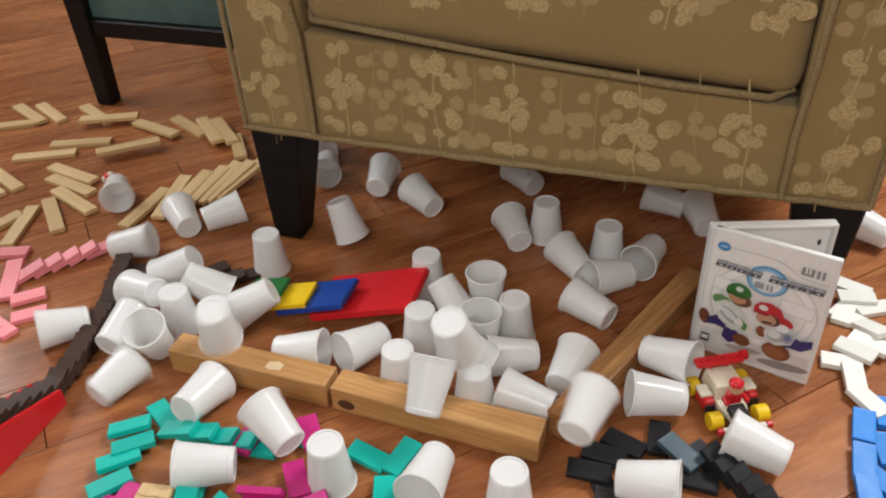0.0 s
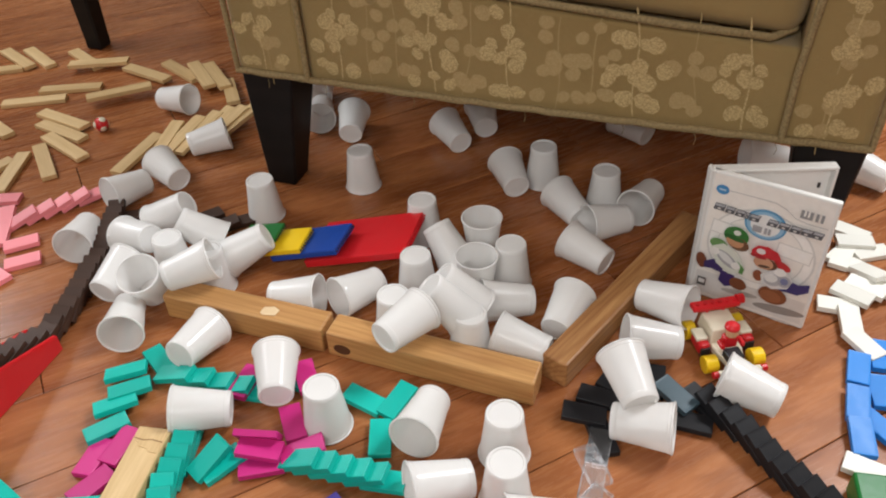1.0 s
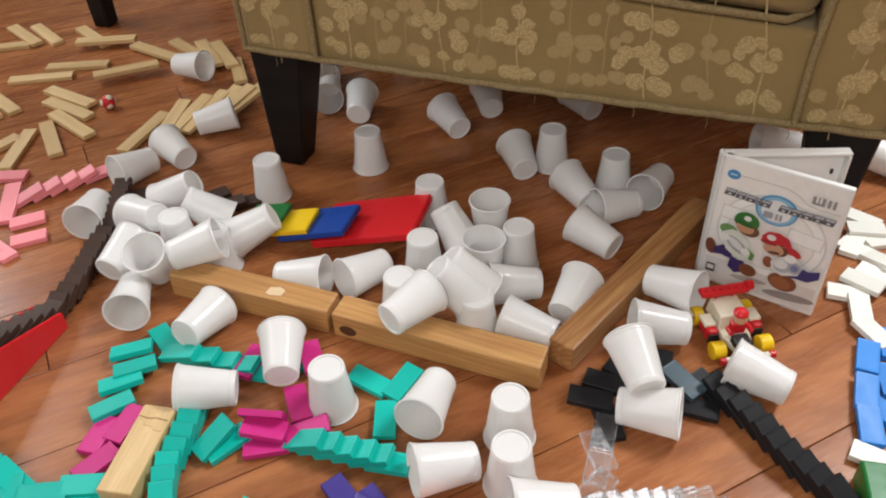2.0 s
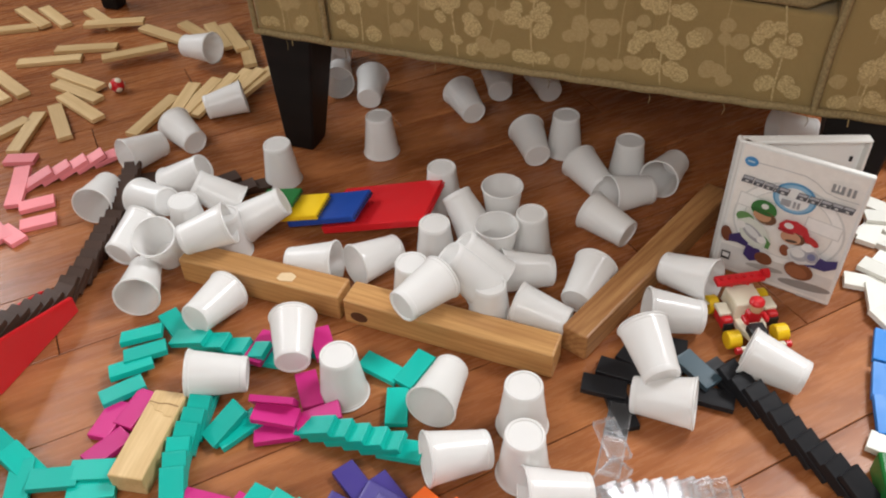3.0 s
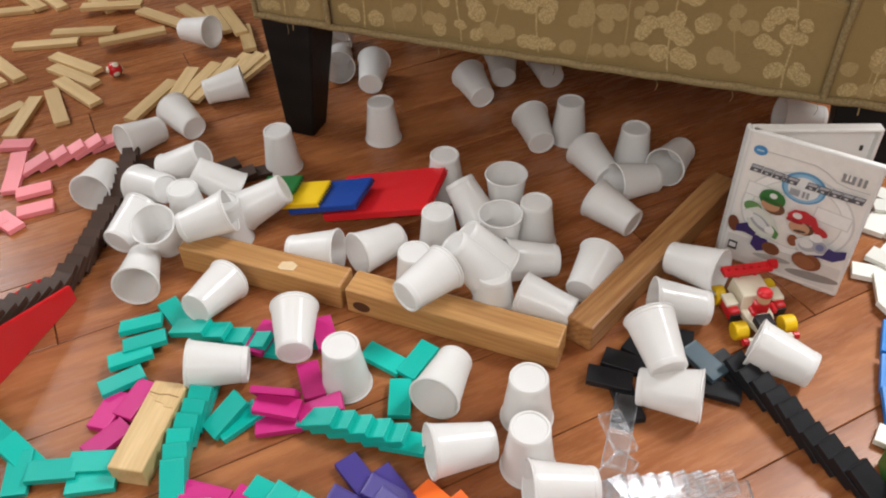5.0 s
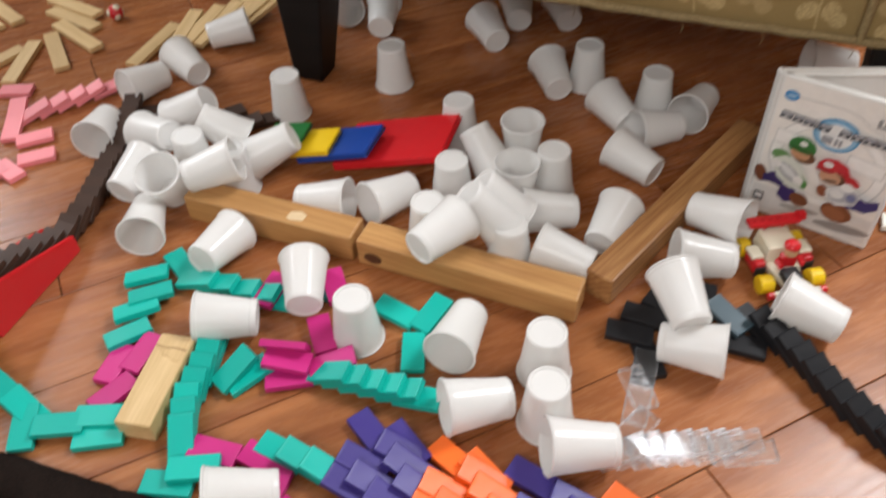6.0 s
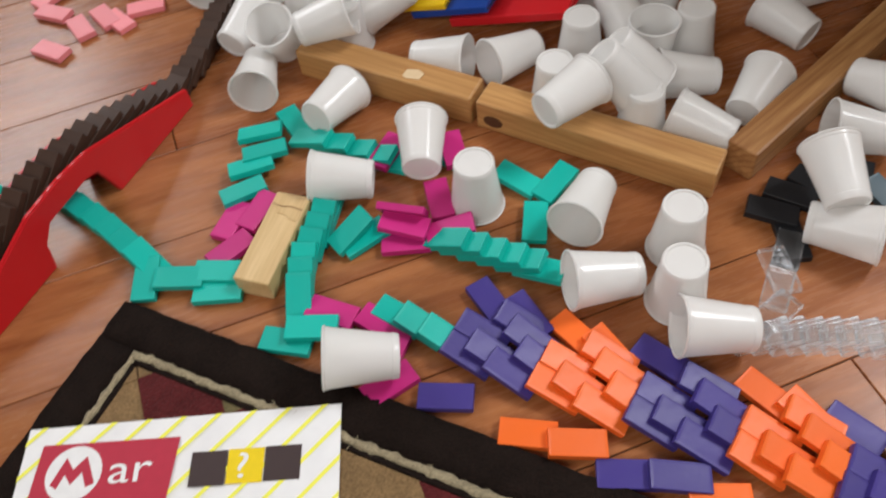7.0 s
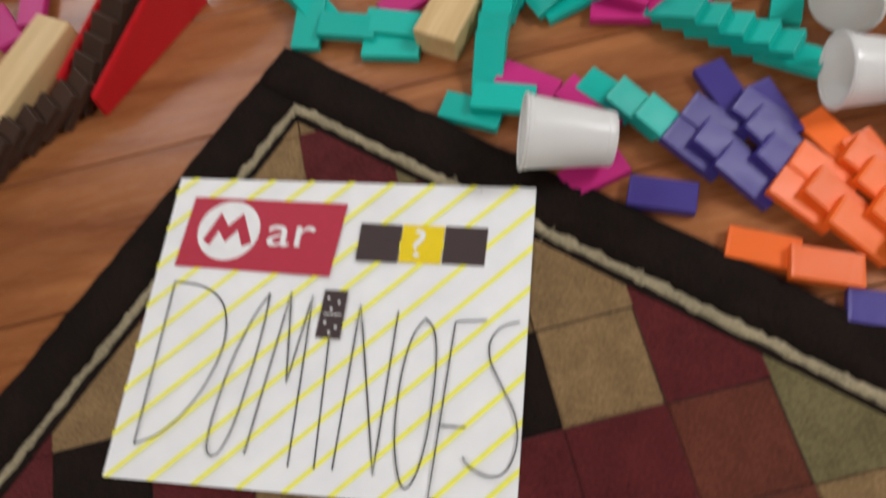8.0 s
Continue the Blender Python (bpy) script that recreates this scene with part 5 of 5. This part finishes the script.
cup(0.317, 0.981, 0.025, 82.5, -161.0)
cup(0.244, 1.12, 0.033, 180.0, 80.5, UPSIDE)
cup(0.194, 1.11, 0.025, 82.5, 102.0)
cup_49 = cup(0.108, 1.237, 0.025, 82.5, 110.9)
cup_50 = cup(0.154, 1.298, 0.025, 82.5, 91.7)
cup_51 = cup(0.226, 1.292, 0.025, 82.5, 101.7)
cup_52 = cup(-0.059, 1.288, 0.025, 82.5, 87.4)
cup(-0.117, 1.328, 0.025, 82.5, -86.8)
cup(-0.126, 1.413, 0.025, 82.5, -94.7)
cup_55 = cup(-0.033, 1.132, 0.033, 180.0, 105.9, UPSIDE)
cup(0.356, 0.803, 0.036, 79.3, -39.3)
cup(0.329, 0.75, 0.025, 82.5, 174.6)
cup_58 = cup(0.284, 0.665, 0.058, 75.6, 101.0)
cup(0.293, 0.628, 0.025, 82.5, -18.8)
cup(0.418, 0.668, 0.029, 81.1, 148.5)
cup(0.719, 1.075, 0.025, 82.5, 133.6)
cup_62 = cup(0.583, 1.125, 0.025, 82.5, 176.4)


# ---- the floor, plank by plank ----
floor_bed = part("floor", box(X1 - X0, Y1 - Y0, 0.02, ((X0 + X1) / 2, (Y0 + Y1) / 2, -0.0125)), material("dark joint", (0.03, 0.013, 0.008), 0.7))
tagged(floor_bed, "red-brown laminate plank floor with dark joints", "floor", kind="structure")


def floor_planks():
    rnd, turn, wide, length = random.Random(8), FLOOR_TURN, FLOOR_WIDE, 1.21
    pm = Matrix.Rotation(radians(turn), 4, "Z")
    bm = bmesh.new()
    bmesh.ops.create_cube(bm, size=1)
    for v in bm.verts:
        v.co = Vector((v.co.x * (length - 0.0014), v.co.y * (wide - 0.0012), v.co.z * 0.006 - 0.003))
    bmesh.ops.bevel(bm, geom=[e for e in bm.edges if all(v.co.z > -0.001 for v in e.verts)], offset=0.0007, segments=1, affect="EDGES")
    me = bpy.data.meshes.new("plank")
    bm.to_mesh(me)
    bm.free()
    me.materials.append(LAMINATE)
    half = [Vector((sx * length / 2, sy * wide / 2, 0)) for sx in (-1, 1) for sy in (-1, 1)]
    sides = (((X0, 0, 0), (-1, 0, 0)), ((X1, 0, 0), (1, 0, 0)), ((0, Y0, 0), (0, -1, 0)), ((0, Y1, 0), (0, 1, 0)))
    for row in range(-30, 40):
        shift = rnd.uniform(0, length)
        for col in range(-5, 6):
            m = Matrix.Translation(pm @ Vector((col * length + shift, FLOOR_SHIFT + row * wide, 0))) @ pm
            corners = [m @ c for c in half]
            piece = me
            if not all(X0 < c.x < X1 and Y0 < c.y < Y1 for c in corners):
                # sawn off at the walls
                bm = bmesh.new()
                bm.from_mesh(me)
                bm.transform(m)
                for place, out in sides:
                    bmesh.ops.bisect_plane(bm, geom=bm.verts[:] + bm.edges[:] + bm.faces[:], plane_co=place, plane_no=out, clear_outer=True)
                bm.transform(m.inverted())
                if not bm.faces:
                    bm.free()
                    continue
                piece = bpy.data.meshes.new("plank")
                bm.to_mesh(piece)
                bm.free()
                piece.materials.append(LAMINATE)
            ob = new("plank", piece)
            ob.parent = floor_bed
            ob.matrix_basis = m


floor_planks()


# ---- what moves ----
def motions():
    walk(cup_5, [
        (0, pose(-0.471, 1.276, 0.025, 0, 82.5, -71.0)),
        (0.1, pose(-0.46, 1.29, 0.025, 0, 82.5, -55.0)),
        (0.2, pose(-0.457, 1.307, 0.025, 0, 82.5, -50.8)),
        (0.3, pose(-0.435, 1.317, 0.025, 0, 82.5, -42.4)),
        (0.4, pose(-0.423, 1.328, 0.025, 0, 82.5, -30.1)),
        (0.5, pose(-0.418, 1.338, 0.025, 0, 82.5, -26.2)),
        (0.7, pose(-0.398, 1.357, 0.025, 0, 82.5, -19.3)),
        (1, pose(-0.386, 1.4, 0.025, 0, 82.5, -23.4)),
        (1.5, pose(-0.383, 1.445, 0.025, 0, 82.5, -24.0)),
        (3, pose(-0.377, 1.426, 0.038, 0, 83.4, -24.9)),
        (8, pose(-0.377, 1.426, 0.038, 0, 83.4, -24.9)),
    ])
    walk(cup_1, [
        (0, pose(-0.431, 0.923, 0.025, 0, 82.5, -153.4)),
        (0.1, pose(-0.444, 0.907, 0.042, 0, 104.4, -139.4)),
        (0.2, pose(-0.47, 0.928, 0.039, 0, 150.0, -169.7)),
        (0.3, pose(-0.495, 0.949, 0.039, 0, 154.1, -114.0)),
        (0.4, pose(-0.504, 0.968, 0.038, 0, 150.3, -142.6)),
        (0.5, pose(-0.492, 0.965, 0.04, 0, 108.1, -109.1)),
        (0.6, pose(-0.482, 0.988, 0.025, 0, 82.5, -109.0)),
        (0.7, pose(-0.455, 0.999, 0.025, 0, 82.5, -99.6)),
        (1, pose(-0.426, 1.003, 0.025, 0, 82.5, -90.8)),
        (1.2, pose(-0.422, 1.007, 0.025, 0, 82.5, -90.9)),
        (8, pose(-0.422, 1.007, 0.025, 0, 82.5, -90.9)),
    ])
    walk(cup_37, [
        (0, pose(0.097, 0.762, 0.12, 0, 158.5, 60.3)),
        (0.12, pose(0.093, 0.78, 0.07, 0, 138.1, -5.4)),
        (8, pose(0.093, 0.78, 0.07, 0, 138.1, -5.4)),
    ])
    walk(cup_13, [
        (0, pose(-0.199, 0.854, 0.072, 0, 162.6, 101.3)),
        (0.12, pose(-0.232, 0.874, 0.062, 0, 76.0, 14.0)),
        (8, pose(-0.232, 0.874, 0.062, 0, 76.0, 14.0)),
    ])
    walk(cup_36, [
        (0, pose(0.066, 0.724, 0.082, 0, 45.8, 70.3)),
        (0.1, pose(0.065, 0.72, 0.08, 0, 51.7, 32.2)),
        (0.2, pose(0.062, 0.718, 0.076, 0, 73.8, 42.5)),
        (0.32, pose(0.043, 0.746, 0.073, 0, 88.3, 45.0)),
        (8, pose(0.043, 0.746, 0.073, 0, 88.3, 45.0)),
    ])
    walk(cup_19, [
        (0, pose(-0.11, 0.715, 0.04, 0, 71.9, 132.0)),
        (0.1, pose(-0.104, 0.709, 0.045, 0, 58.2, 103.3)),
        (0.22, pose(-0.104, 0.714, 0.034, 0, 84.0, 97.0)),
        (8, pose(-0.104, 0.714, 0.034, 0, 84.0, 97.0)),
    ])
    walk(cup_16, [
        (0, pose(-0.325, 0.817, 0.025, 0, 82.5, 55.6)),
        (0.1, pose(-0.316, 0.817, 0.025, 0, 82.5, -90.0)),
        (0.22, pose(-0.31, 0.823, 0.025, 0, 82.5, -81.9)),
        (8, pose(-0.31, 0.823, 0.025, 0, 82.5, -81.9)),
    ])
    walk(cup_58, [
        (0, pose(0.235, 0.694, 0.065, 0, 81.1, 61.1)),
        (0.1, pose(0.249, 0.664, 0.065, 0, 81.1, 50.5)),
        (0.2, pose(0.266, 0.665, 0.065, 0, 81.1, 50.9)),
        (0.3, pose(0.281, 0.662, 0.065, 0, 71.9, 76.0)),
        (0.4, pose(0.288, 0.661, 0.062, 0, 67.2, 87.5)),
        (0.5, pose(0.287, 0.658, 0.061, 0, 70.1, 120.6)),
        (0.6, pose(0.289, 0.665, 0.059, 0, 73.8, 115.8)),
        (0.7, pose(0.288, 0.667, 0.058, 0, 75.6, 117.3)),
        (0.82, pose(0.284, 0.665, 0.058, 0, 75.6, 101.0)),
        (8, pose(0.284, 0.665, 0.058, 0, 75.6, 101.0)),
    ])
    walk(cup_2, [
        (0, pose(-0.396, 1.114, 0.025, 0, 82.5, 4.014)),
        (0.1, pose(-0.405, 1.125, 0.025, 0, 82.5, -135.9)),
        (0.22, pose(-0.392, 1.118, 0.025, 0, 82.5, -130.5)),
        (8, pose(-0.392, 1.118, 0.025, 0, 82.5, -130.5)),
    ])
    walk(cup_55, [
        (0, pose(-0.066, 1.137, 0.038, 0, 158.5, -36.4)),
        (0.1, pose(-0.065, 1.154, 0.033, 0, 180.0, 0)),
        (0.22, pose(-0.033, 1.132, 0.033, 0, 180.0, 105.9)),
        (8, pose(-0.033, 1.132, 0.033, 0, 180.0, 105.9)),
    ])
    walk(cup_49, [
        (0, pose(0.053, 1.213, 0.025, 0, 82.5, 125.4)),
        (0.2, pose(0.055, 1.214, 0.025, 0, 82.5, 126.6)),
        (0.4, pose(0.07, 1.226, 0.025, 0, 82.5, 121.0)),
        (0.7, pose(0.091, 1.236, 0.025, 0, 82.5, 112.2)),
        (1, pose(0.109, 1.24, 0.025, 0, 82.5, 114.6)),
        (1.5, pose(0.092, 1.229, 0.025, 0, 82.5, 117.3)),
        (2.8, pose(0.095, 1.23, 0.025, 0, 82.5, 113.8)),
        (3.5, pose(0.108, 1.237, 0.025, 0, 82.5, 110.9)),
        (8, pose(0.108, 1.237, 0.025, 0, 82.5, 110.9)),
    ])
    walk(cup_50, [
        (0, pose(0.224, 1.267, 0.025, 0, 82.5, 120.3)),
        (0.4, pose(0.198, 1.282, 0.025, 0, 82.5, 104.6)),
        (0.7, pose(0.173, 1.286, 0.025, 0, 82.5, 95.2)),
        (1.5, pose(0.158, 1.287, 0.025, 0, 82.5, 99.0)),
        (2.8, pose(0.154, 1.298, 0.025, 0, 82.5, 91.7)),
        (8, pose(0.154, 1.298, 0.025, 0, 82.5, 91.7)),
    ])
    walk(cup_52, [
        (0, pose(-0.018, 1.286, 0.025, 0, 82.5, 79.3)),
        (0.1, pose(-0.041, 1.289, 0.025, 0, 82.5, 81.7)),
        (0.2, pose(-0.05, 1.294, 0.025, 0, 82.5, 87.6)),
        (0.5, pose(-0.059, 1.288, 0.025, 0, 82.5, 87.4)),
        (8, pose(-0.059, 1.288, 0.025, 0, 82.5, 87.4)),
    ])
    walk(cup_51, [
        (0, pose(0.44, 1.173, 0.025, 0, 82.5, 149.4)),
        (0.2, pose(0.439, 1.188, 0.025, 0, 82.5, 150.0)),
        (0.4, pose(0.43, 1.188, 0.025, 0, 82.5, 154.5)),
        (0.7, pose(0.418, 1.211, 0.025, 0, 82.5, 137.3)),
        (1.5, pose(0.362, 1.256, 0.025, 0, 82.5, 127.6)),
        (3.2, pose(0.226, 1.292, 0.025, 0, 82.5, 101.7)),
        (8, pose(0.226, 1.292, 0.025, 0, 82.5, 101.7)),
    ])
    walk(cup_62, [
        (0, pose(0.485, 1.129, 0.025, 0, 82.5, 92.2)),
        (0.1, pose(0.506, 1.132, 0.025, 0, 82.5, 114.1)),
        (0.2, pose(0.536, 1.141, 0.025, 0, 82.5, 135.0)),
        (0.3, pose(0.567, 1.133, 0.025, 0, 82.5, 141.3)),
        (0.4, pose(0.585, 1.136, 0.025, 0, 82.5, 147.4)),
        (1, pose(0.583, 1.125, 0.025, 0, 82.5, 176.4)),
        (8, pose(0.583, 1.125, 0.025, 0, 82.5, 176.4)),
    ])
    walk(cup_4, [
        (0, pose(-0.27, 1.19, 0.025, 0, 82.5, 23.8)),
        (0.5, pose(-0.296, 1.253, 0.025, 0, 82.5, 17.7)),
        (8, pose(-0.296, 1.253, 0.025, 0, 82.5, 17.7)),
    ])
    walk(cup_3, [
        (0, pose(-0.334, 1.184, 0.025, 0, 82.5, 119.3)),
        (0.1, pose(-0.329, 1.183, 0.025, 0, 82.5, 125.2)),
        (0.4, pose(-0.341, 1.163, 0.025, 0, 82.5, 133.5)),
        (8, pose(-0.341, 1.163, 0.025, 0, 82.5, 133.5)),
    ])


motions()
